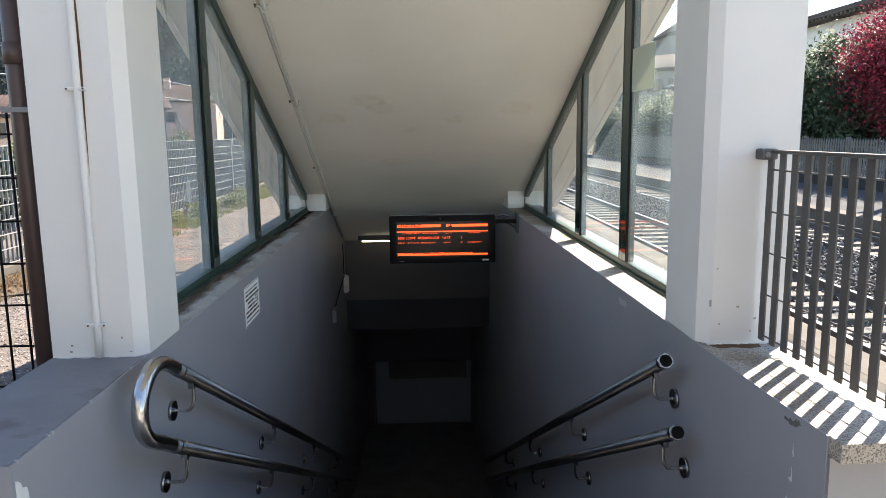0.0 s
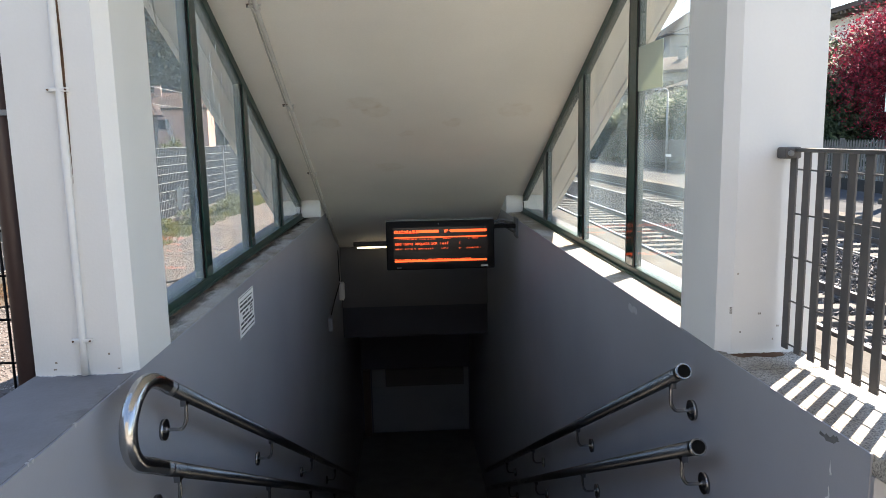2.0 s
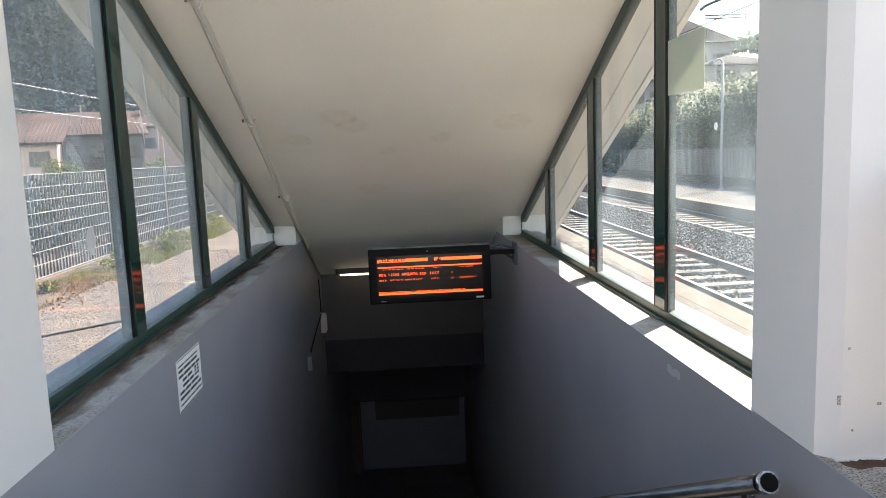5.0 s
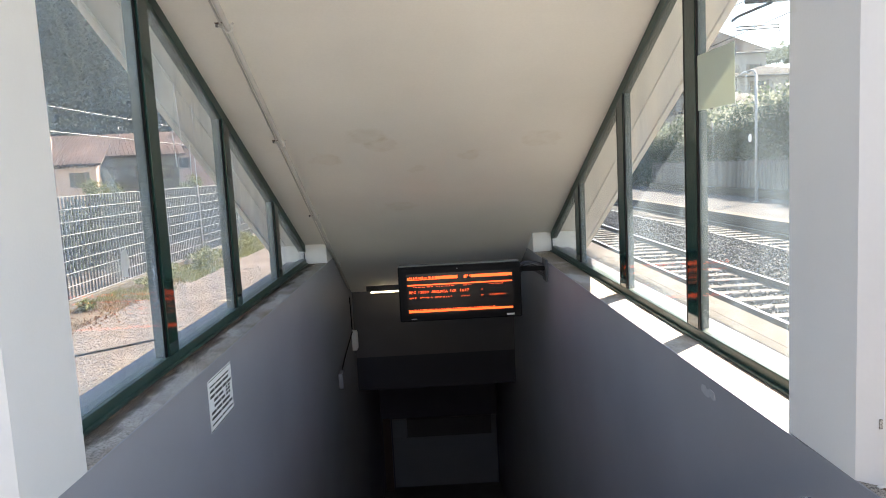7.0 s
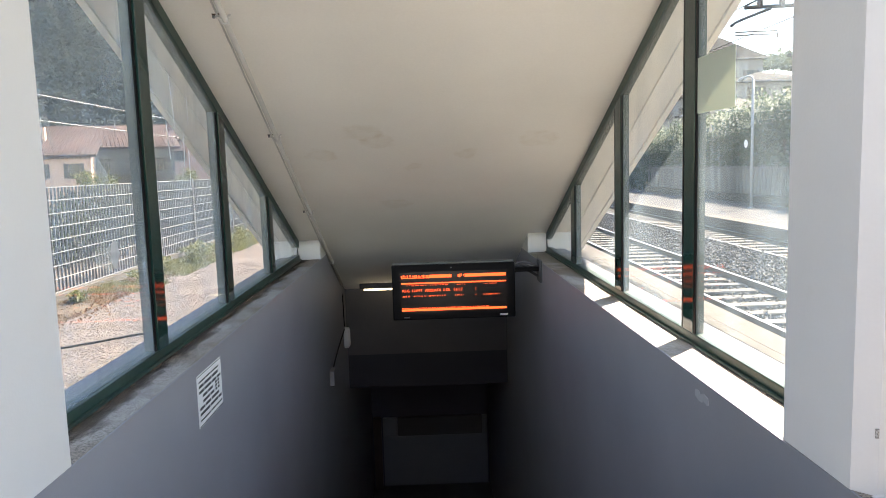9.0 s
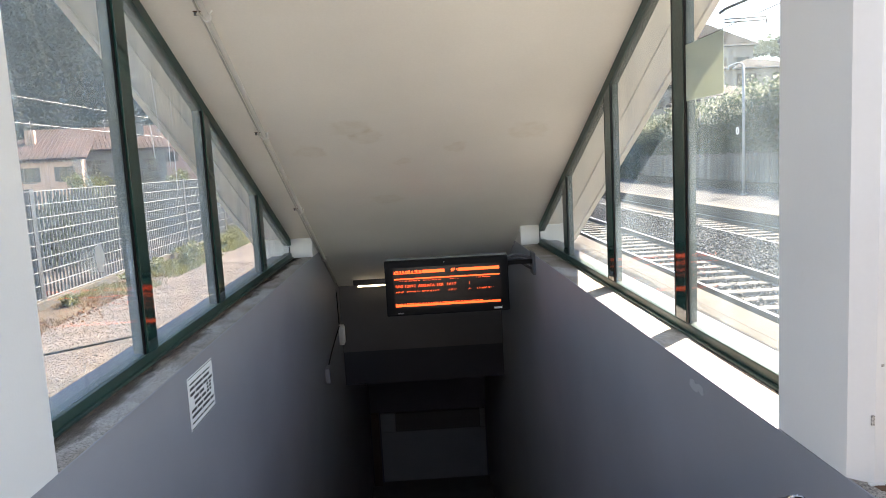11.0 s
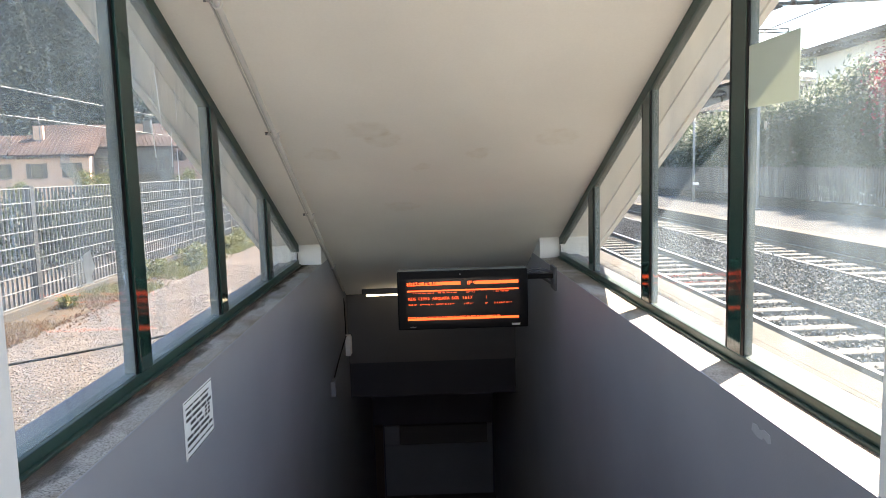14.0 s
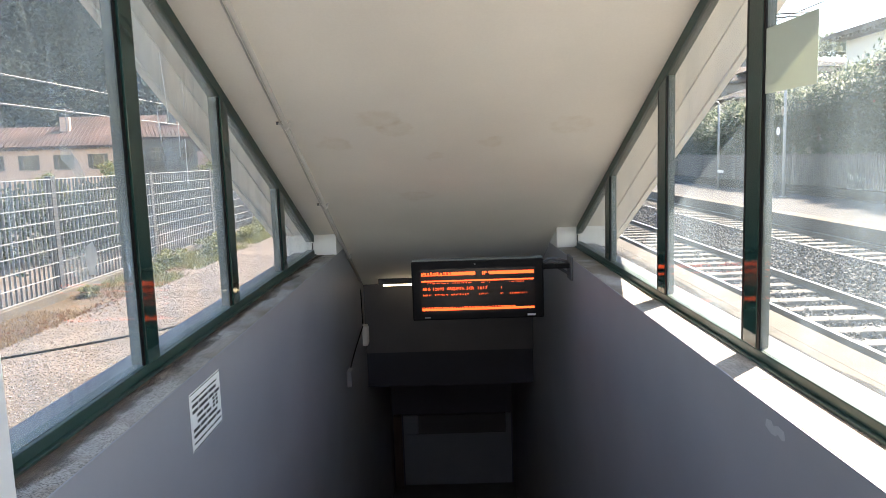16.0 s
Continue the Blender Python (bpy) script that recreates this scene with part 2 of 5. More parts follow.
def wood_mat(name, stops, lo):
    m, n, l, p = nodes_of(name)
    geo = n.new("ShaderNodeNewGeometry")
    base = ramp(n, l, noise_at(n, l, 0.09, detail=5), stops)
    l.new(blend(n, l, "MULTIPLY", 1.0, base, ramp(n, l, geo.outputs["Random Per Island"], [(0, (lo,) * 3), (1, (1, 1, 1))])), p.inputs["Base Color"])
    p.inputs["Roughness"].default_value = 1.0
    p.inputs["Specular IOR Level"].default_value = 0.0
    leaf, mix = n.new("ShaderNodeBsdfTranslucent"), n.new("ShaderNodeMixShader")
    l.new(p.inputs["Base Color"].links[0].from_socket, leaf.inputs[0])
    mix.inputs[0].default_value = 0.5
    l.new(p.outputs[0], mix.inputs[1]), l.new(leaf.outputs[0], mix.inputs[2]), l.new(mix.outputs[0], n["Material Output"].inputs[0])
    return m


# Distance haze is put into the hill leaves: blue-grey left, paler right.
WOOD_HAZED = wood_mat("haze-tinted wooded slope", [(0.35, (0.030, 0.040, 0.045)), (0.52, (0.052, 0.064, 0.066)), (0.7, (0.085, 0.096, 0.084))], 0.96)
HILL_HAZED = leafy("haze-paled distant wood", (0.075, 0.095, 0.075), (0.13, 0.15, 0.11), 1.0)
GRASSM = leafy("grass", (0.055, 0.07, 0.025), (0.24, 0.24, 0.09), 0.7)
DRYM = leafy("dry weeds", (0.10, 0.065, 0.04), (0.26, 0.19, 0.11), 0.9)
BARK = surface("bark", (0.08, 0.06, 0.045), 0.9, var=0.3, big=6, bump=0.5, stretch=(1, 1, 0.3))
PICKET = surface("weathered picket", (0.16, 0.156, 0.148), 0.8, var=0.15, big=3, bump=0.1)
BOUNCE_WALL = surface("pale bounce wall render", (0.30, 0.285, 0.26), 0.85, var=0.08, big=0.5, bump=0.1)
RENDER_WHITE = surface("white house render", (0.72, 0.72, 0.70), 0.85, var=0.05, big=0.4, bump=0.1)
RENDER_PEACH = surface("peach house render", (0.60, 0.415, 0.33), 0.85, var=0.08, big=0.4, bump=0.1)
RENDER_PINK = surface("faded pink render", (0.42, 0.30, 0.27), 0.85, var=0.08, big=0.4, bump=0.1)
RENDER_GREY = surface("grey house render", (0.17, 0.165, 0.16), 0.85, var=0.08, big=0.4, bump=0.1)
ROOF_RED = surface("clay roof tiles", (0.088, 0.062, 0.058), 0.85, var=0.4, big=0.5, fine=14, bump=0.5, vary=0.25)
ROOF_DARK = surface("dark roof tiles", (0.10, 0.085, 0.08), 0.85, var=0.2, big=1.0, fine=14, bump=0.5, vary=0.25)
ROOF_SLATE = surface("dark slate", (0.030, 0.033, 0.038), 0.9, var=0.15, big=1.0, fine=14, bump=0.3, vary=0.2)
ROOF_GREY = surface("grey weathered tiles", (0.042, 0.043, 0.046), 0.9, var=0.2, big=1.0, fine=14, bump=0.4, vary=0.3)
ROOF_PALE = surface("pale weathered tiles", (0.085, 0.08, 0.078), 0.85, var=0.2, big=1.0, fine=14, bump=0.4, vary=0.45)
SHUTTER = surface("dark shutters", (0.10, 0.085, 0.07), 0.6, var=0.1)
WINDOW_DARK = surface("far window pane", (0.03, 0.035, 0.04), 0.1, var=0.1, bump=0)
MAST_GREY = surface("pale grey mast paint", (0.30, 0.32, 0.33), 0.5, 0.2, var=0.1, big=4, bump=0.04)
# Zinc brightened for the cross bars, lit from above.
BAR_SUNLIT = surface("galvanised bar brightened for sun", (0.27, 0.27, 0.27), 0.45, 0.2, var=0.1, big=6, bump=0.03)
RENDER_STONE = surface("pale grey house render", (0.24, 0.235, 0.23), 0.85, var=0.06, big=0.4, bump=0.1)
WIRE = surface("contact wire", (0.05, 0.05, 0.05), 0.5, 0.5, var=0.1, bump=0)


# ---- building helpers ----
def add_box(bm, x0, x1, y0, y1, z0, z1, bevel=0.0):
    made = bmesh.ops.create_cube(bm, size=1, matrix=Matrix.LocRotScale(((x0 + x1) / 2, (y0 + y1) / 2, (z0 + z1) / 2), None, (abs(x1 - x0), abs(y1 - y0), abs(z1 - z0))))
    if bevel:
        es = list({e for v in made["verts"] for e in v.link_edges})
        bmesh.ops.bevel(bm, geom=es, offset=bevel, segments=2, profile=0.5, affect="EDGES")


def box(*a, bevel=0.0):
    bm = bmesh.new()
    add_box(bm, *a, bevel=bevel)
    return bm


def prism(profile, axis, a, b, bevel=0.0):
    """A flat outline of (u, v) drawn out along x, y or z from a to b."""
    bm = bmesh.new()
    put = {"x": lambda u, v, w: (w, u, v), "y": lambda u, v, w: (u, w, v), "z": lambda u, v, w: (u, v, w)}[axis]
    lo, hi = [bm.verts.new(put(u, v, a)) for u, v in profile], [bm.verts.new(put(u, v, b)) for u, v in profile]
    bm.faces.new(lo), bm.faces.new(hi)
    for i in range(len(profile)):
        j = (i + 1) % len(profile)
        bm.faces.new((lo[i], lo[j], hi[j], hi[i]))
    bmesh.ops.recalc_face_normals(bm, faces=bm.faces[:])
    if bevel:
        bmesh.ops.bevel(bm, geom=bm.edges[:], offset=bevel, segments=2, profile=0.5, affect="EDGES")
    return bm


def tube_into(bm, pts, r, sides=14, cap=True):
    pts = [Vector(p) for p in pts]
    rings, u = [], None
    for i, p in enumerate(pts):
        d = (pts[min(i + 1, len(pts) - 1)] - pts[max(i - 1, 0)]).normalized()
        if u is None:
            u = d.cross(Vector((0, 0, 1)) if abs(d.z) < 0.95 else Vector((1, 0, 0)))
        u = (u - d * u.dot(d)).normalized()
        v = d.cross(u)
        rings.append([bm.verts.new(p + r * (math.cos(2 * math.pi * k / sides) * u + math.sin(2 * math.pi * k / sides) * v)) for k in range(sides)])
    for a, b in zip(rings, rings[1:]):
        for k in range(sides):
            bm.faces.new((a[k], a[(k + 1) % sides], b[(k + 1) % sides], b[k])).smooth = True
    if cap:
        bm.faces.new(rings[0][::-1]), bm.faces.new(rings[-1])


def tube(pts, r, sides=14, cap=True):
    bm = bmesh.new()
    tube_into(bm, pts, r, sides, cap)
    bmesh.ops.recalc_face_normals(bm, faces=bm.faces[:])
    return bm


def mesh_of(name, bm, material):
    me = bpy.data.meshes.new(name)
    bm.to_mesh(me)
    bm.free()
    me.materials.append(material)
    return me


def thing(name, label="", category="", group="", kind="", at=(0, 0, 0)):
    ob = new(name)
    ob.location = at
    return tagged(ob, label, category, group, kind)


def part(name, bm, material, parent=None, label=""):
    """One mesh object, its points given in the parent's space."""
    ob = new(name, bm if isinstance(bm, bpy.types.Mesh) else mesh_of(name, bm, material))
    if parent:
        ob.parent = parent
    return tagged(ob, label)


def solid(name, bm, material, label="", category="", group="", kind=""):
    return tagged(part(name, bm, material), label, category, group, kind)


def raw_mesh(name, verts, faces, material):
    me = bpy.data.meshes.new(name)
    me.from_pydata(verts, [], faces)
    me.materials.append(material)
    return me


def leaf_cloud(name, centres, size, material, seed, flat=0.0):
    """Many small bent leaves, two triangles each, at the given centres."""
    rng = np.random.default_rng(seed)
    n = len(centres)
    a = rng.normal(size=(n, 3))
    a /= np.linalg.norm(a, axis=1)[:, None]
    b = np.cross(a, rng.normal(size=(n, 3)))
    b /= np.linalg.norm(b, axis=1)[:, None]
    s = size * rng.uniform(0.6, 1.35, (n, 1))
    c = np.asarray(centres)
    up = np.cross(a, b)
    v = np.stack([c - a * s, c + b * s * 0.5 + up * s * 0.2, c + a * s, c - b * s * 0.5 + up * s * 0.2], 1).reshape(-1, 3)
    f = [(4 * i, 4 * i + 1, 4 * i + 2, 4 * i + 3) for i in range(n)]
    return raw_mesh(name, v.tolist(), f, material)


def ceil_z(y):
    """Height of the sloping soffit over the stairs."""
    return 1.813 - 0.446 * (y - 6.65)


def turned(ob, side=1):
    """The well narrows a little downhill: what belongs to one of its sides is turned inwards about the column's foot."""
    pivot = Vector((1.285, 3.2, 0)) if side > 0 else Vector((-1.1, 3.2, 0))
    ob.matrix_basis = Matrix.Translation(pivot) @ Matrix.Rotation(radians(1.0 if side > 0 else -0.33), 4, "Z") @ Matrix.Translation(-pivot) @ ob.matrix_basis
    return ob


# ---- ground and stairwell ----
W, LEDGE, OUT = 1.1, 0.75, 1.46
FRONT, BACK = 2.25, 10.4

ground = bmesh.new()
xs, ys = (-900, -1.5, 1.5, 900), (-900, 2.3, 13.4, 900)
gv = [[ground.verts.new((x, y, -0.95)) for y in ys] for x in xs]
for i in range(3):
    for j in range(3):
        if (i, j) != (1, 1):
            ground.faces.new((gv[i][j], gv[i + 1][j], gv[i + 1][j + 1], gv[i][j + 1]))
solid("ground", ground, EARTH, "green brown valley floor reaching the far hills", "ground", kind="structure")

# Floor out of view, paled to bounce more light onto the ceiling.
PAVE_BOUNCE = surface("pale worn concrete", (0.38, 0.355, 0.32), 0.85, var=0.12, big=0.8, fine=25, bump=0.3, spots=((0.27, 0.25, 0.22), 0.3, 1.7))
floor = part("pavement", box(-OUT, 2.9, -25, FRONT, -0.9, 0), PAVE_BOUNCE)
tagged(floor, "unseen worn concrete platform at the stair head, paled to bounce light", "platform", kind="structure")
solid("platform_right", box(OUT, 2.9, FRONT, 120, -0.9, 0), PLATFORM, "sunlit pale concrete railway platform", "platform", kind="structure")
solid("landing_floor", box(-W, W, FRONT, 2.9, -0.4, 0), CONCRETE, "concrete landing at the top of the stairs", "floor", kind="structure")
solid("ground_lid", box(-OUT, OUT, BACK + 0.25, 120, -0.5, -0.002), CONCRETE, "concrete platform over the underpass", "platform", kind="structure")

# Dusty ledge paint, darkened further to carry the ledge's shade.
LEDGE_SHADE_GRIME = surface("shade-darkened dusty grey paint", (0.155, 0.155, 0.168), 0.75, var=0.18, big=3.0, fine=60, bump=0.15, spots=((0.10, 0.098, 0.10), 0.3, 6.0))
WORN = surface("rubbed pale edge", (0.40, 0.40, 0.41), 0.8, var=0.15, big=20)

# well walls, with the pale return at their front ends
for side, name in ((-1, "wall_left"), (1, "wall_right")):
    bm = bmesh.new()
    if side > 0:
        add_box(bm, W, OUT, FRONT + 0.06, 13.6, -4.2, LEDGE - 0.06)
        add_box(bm, W, W + 0.006, FRONT + 0.06, 9.1, LEDGE - 0.06, LEDGE - 0.001)
    else:
        add_box(bm, -OUT, -W, FRONT, 3.599, -4.2, LEDGE)
        add_box(bm, -OUT, -W, 3.599, 13.6, -4.2, LEDGE - 0.06)
        add_box(bm, -W - 0.006, -W, 3.599, 9.1, LEDGE - 0.06, LEDGE - 0.001)
    w = solid(name, bm, WALL_GREY, "smooth grey painted concrete wall of the stairwell", "wall", kind="structure")
    if side > 0:
        part("end_face", box(W + 0.004, OUT - 0.004, FRONT + 0.045, FRONT + 0.059, -0.2, LEDGE - 0.06), END_GREY, w, "paler grey render at the wall's end")
    else:
        part("ledge_top", box(-OUT - 0.002, -W - 0.006, FRONT + 0.004, 3.196, LEDGE + 0.0004, LEDGE + 0.003), LEDGE_SHADE_GRIME, w, "dusty worn paint on the ledge, darkened further for shade")
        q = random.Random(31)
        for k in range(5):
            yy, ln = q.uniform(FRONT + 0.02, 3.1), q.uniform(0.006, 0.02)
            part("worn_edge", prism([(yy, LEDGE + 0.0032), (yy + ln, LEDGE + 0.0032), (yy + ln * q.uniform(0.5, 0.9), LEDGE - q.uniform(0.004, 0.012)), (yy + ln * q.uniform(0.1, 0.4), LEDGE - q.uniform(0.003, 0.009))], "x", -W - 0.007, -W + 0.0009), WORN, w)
    turned(w, side)

# stairs
stairs = thing("stairs", "dark concrete stairs going down to the underpass", "stairs", kind="structure")
STEP = surface("dark stone step", (0.13, 0.128, 0.125), 0.7, var=0.15, big=4, bump=0.2, vary=0.12)
tread_mesh = mesh_of("step", prism([(-0.02, 0), (0.33, 0), (0.33, -0.17), (0, -0.17), (0, -0.03), (-0.02, -0.03)], "x", -W + 0.002, W - 0.002), STEP)
for k in range(21):
    s = part("step", tread_mesh, None, stairs)
    s.location = (0, 2.9 + 0.315 * k, -0.17 * (k + 1) - 0.002)
part("stair_slab", prism([(2.95, -0.36), (9.8, -4.06), (9.8, -4.2), (2.95, -0.6)], "x", -W + 0.002, W - 0.002), STEP, stairs)
FLOOR_Z = -3.74
solid("floor_underpass", box(-6, 6, 9.5, 13.2, FLOOR_Z - 0.3, FLOOR_Z), STEP, "dark floor of the underpass", "floor", kind="structure")
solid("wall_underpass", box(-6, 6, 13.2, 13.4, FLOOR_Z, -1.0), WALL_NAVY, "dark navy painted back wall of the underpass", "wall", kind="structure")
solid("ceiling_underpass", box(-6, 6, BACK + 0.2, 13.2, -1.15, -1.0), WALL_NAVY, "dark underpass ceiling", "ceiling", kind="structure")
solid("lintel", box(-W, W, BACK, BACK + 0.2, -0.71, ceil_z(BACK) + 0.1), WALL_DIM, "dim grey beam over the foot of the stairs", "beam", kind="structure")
# Near-black strip painted in for the dark opening below the beam.
solid("opening_shade_band", box(-W, W, BACK + 0.05, BACK + 0.2, -1.15, -0.711), OPENING_SHADE, "near-black band painting the dark opening under the beam", "beam", kind="structure")
# Added unseen wall: shuts out low sky and bounces light into the stairwell.
solid("bounce_wall_back", box(-4.3, 2.2, -5.4, -5.0, 0, 6.0), BOUNCE_WALL, "unseen pale wall added to block sky and bounce light", "wall", kind="structure")
# Added unseen wall: keeps sky light off the left column and ledge.
solid("light_block_left", box(-4.3, -4.0, -4.99, 2.2, 0, 2.8), TACTILE, "unseen dark wall added to block sky light from the left", "wall", kind="structure")
panel = thing("wall_panel", "grey sheet panel standing against the dark wall", "panel", at=(0.02, 13.1, FLOOR_Z))
part("board", box(-0.87, 0.87, -0.03, 0.03, 0.06, 0.92, bevel=0.006), PANEL_GREY, panel)
part("side_strip", box(0.79, 0.87, -0.035, 0.02, 0.925, 1.24, bevel=0.006), PANEL_GREY, panel)
part("top_strip", box(-0.62, 0.78, -0.04, 0.02, 0.925, 1.24, bevel=0.006), WALL_DIM, panel)
part("side_strip", box(-0.87, -0.63, -0.035, 0.02, 0.925, 1.24, bevel=0.006), PANEL_GREY, panel)
part("post", box(-1.03, -0.9, -0.05, 0.05, 0, 1.24, bevel=0.006), surface("brown post", (0.09, 0.06, 0.055), 0.6), panel, "brown post at the panel's edge")

# roof over the stairs: a sloping slab with eaves beyond the glass
RT = 0.16


def slope(x0, x1, y0, y1, lift=0.0, thick=RT):
    return prism([(y0, ceil_z(y0) + lift), (y1, ceil_z(y1) + lift), (y1, ceil_z(y1) + lift + thick), (y0, ceil_z(y0) + lift + thick)], "x", x0, x1)


# The slab's upper end is run on, unseen, to y 1.3 to cut light.
roof = solid("ceiling", slope(-1.66, 1.66, 1.3, 9.1), CEIL, "cream painted sloping concrete ceiling with damp stains", "ceiling", kind="structure")
part("lower_slab", slope(-W, W, 9.1, BACK + 0.1), CEIL, roof)
for side in (-1, 1):
    part("drip_edge", slope(side * 1.62, side * 1.66, 1.3, 9.08, -0.02, 0.019), CEIL, roof)
    part("eave_bead", slope(side * 1.465, side * 1.495, 1.3, 9.08, -0.010, 0.012), CEIL, roof)
# columns
for side, name in ((-1, "column_left"), (1, "column_right")):
    a, b, c = W, OUT, 0.045
    prof = [(side * (a + c), 3.2), (side * b, 3.2), (side * b, 3.6), (side * a, 3.6), (side * a, 3.2 + c)]
    solid(name, prism(prof, "z", LEDGE, ceil_z(3.4) + 0.1), WHITE, "white painted concrete column, chipped at its foot", "column", kind="structure")
    col = bpy.data.objects[name]
    q = random.Random(5 + side)
    for k in range(9):
        x0 = side * (a + 0.03 + k * (b - a - 0.04) / 9)
        x1 = side * (a + 0.03 + (k + 1) * (b - a - 0.04) / 9)
        u, v = q.uniform(0.002, 0.016), q.uniform(0.002, 0.016)
        mid = q.uniform(0.0, 0.024)
        part("paint_edge", prism([(x0, 3.2), (x1, 3.2), (x1, 3.2 - v), ((x0 + x1) / 2, 3.2 - mid), (x0, 3.2 - u)], "z", LEDGE + 0.0005, LEDGE + 0.003), WHITE, col)
    if side > 0:
        part("chip", box(1.135, 1.143, 3.1985, 3.203, 0.905, 0.93), GRANITE, col)
    for k in range(6):
        z = LEDGE + 0.02 + 0.3 * q.random() ** 2
        x0 = side * q.uniform(a + 0.05, b - 0.05)
        wd, ht = q.uniform(0.004, 0.012), q.uniform(0.003, 0.008)
        part("chip", box(x0, x0 + wd, 3.1985, 3.2005, z, z + ht), GRANITE, col)

RUST = surface("rusty damp stain", (0.11, 0.065, 0.042), 0.9, var=0.3, big=14, bump=0.2)
DIRT = surface("brown ledge dirt", (0.15, 0.115, 0.09), 0.95, var=0.35, big=8, fine=90, bump=0.3)
_n, _l = DIRT.node_tree.nodes, DIRT.node_tree.links
_t, _m = _n.new("ShaderNodeBsdfTransparent"), _n.new("ShaderNodeMixShader")
_geo, _xyz, _fall, _sum = _n.new("ShaderNodeNewGeometry"), _n.new("ShaderNodeSeparateXYZ"), _n.new("ShaderNodeMapRange"), _n.new("ShaderNodeMath")
_l.new(_geo.outputs["Position"], _xyz.inputs[0]), _l.new(_xyz.outputs[0], _fall.inputs[0])
_fall.inputs[1].default_value, _fall.inputs[2].default_value, _fall.inputs[3].default_value, _fall.inputs[4].default_value = -1.285, -1.13, 0.36, -0.34
_l.new(noise_at(_n, _l, 7.0, (1.5, 0.6, 1), 8), _sum.inputs[0]), _l.new(_fall.outputs[0], _sum.inputs[1])
_l.new(ramp(_n, _l, _sum.outputs[0], [(0.36, (0, 0, 0)), (0.62, (0.55,) * 3), (0.9, (0.9,) * 3)]), _m.inputs[0])
_l.new(_t.outputs[0], _m.inputs[1]), _l.new(_n["Principled BSDF"].outputs[0], _m.inputs[2]), _l.new(_m.outputs[0], _n["Material Output"].inputs[0])
# granite sills on both walls
for side, y0 in ((-1, 3.6), (1, FRONT)):
    sill = thing("granite_sill", "speckled grey granite ledge on the stairwell wall", "ledge", kind="structure")
    ends = [y0, 3.0, 4.55, 6.05, 7.55, 9.1] if side > 0 else [y0, 5.1, 6.6, 8.1, 9.1]
    for p, q in zip(ends, ends[1:]):
        part("slab", box(side * (W + 0.0068), side * (OUT + 0.01), p + 0.002, q - 0.002, LEDGE - 0.06, LEDGE, bevel=0.004), GRANITE, sill)
    if side > 0:
        q = random.Random(3)
        edge = [(1.14, 3.195), (1.24, 3.197), (1.335, 3.19), (1.33, 3.15), (1.27, 3.13), (1.22, 3.15), (1.17, 3.14), (1.135, 3.165)]
        part("rust_stain", prism([(u + q.uniform(-0.006, 0.006), v) for u, v in edge], "z", LEDGE + 0.0002, LEDGE + 0.0012), RUST, sill, "brown rusty stain at the column's foot")
    if side < 0:
        part("dirt", box(-1.284, -1.112, 3.61, 8.59, LEDGE + 0.0002, LEDGE + 0.0012), DIRT, sill, "brown dirt along the window frame")
    # white upstand where the roof lands on the wall
    z = LEDGE
    e = 8.6
    up = solid("upstand", prism([(e, z + 0.001), (9.1, z + 0.001), (9.1, ceil_z(9.1)), (e, ceil_z(e) - 0.0)], "x", side * W, side * 1.62), WHITE, "small white painted block under the roof's end", "block", kind="structure")
    ends_ = solid("end_wall", box(side * (W + 0.003), side * 1.5, 9.1, BACK + 0.2, LEDGE - 0.06, 0.80), WHITE, "white upstand beside the roof's foot", "wall", kind="structure")
    turned(sill, side), turned(up, side), turned(ends_, side)


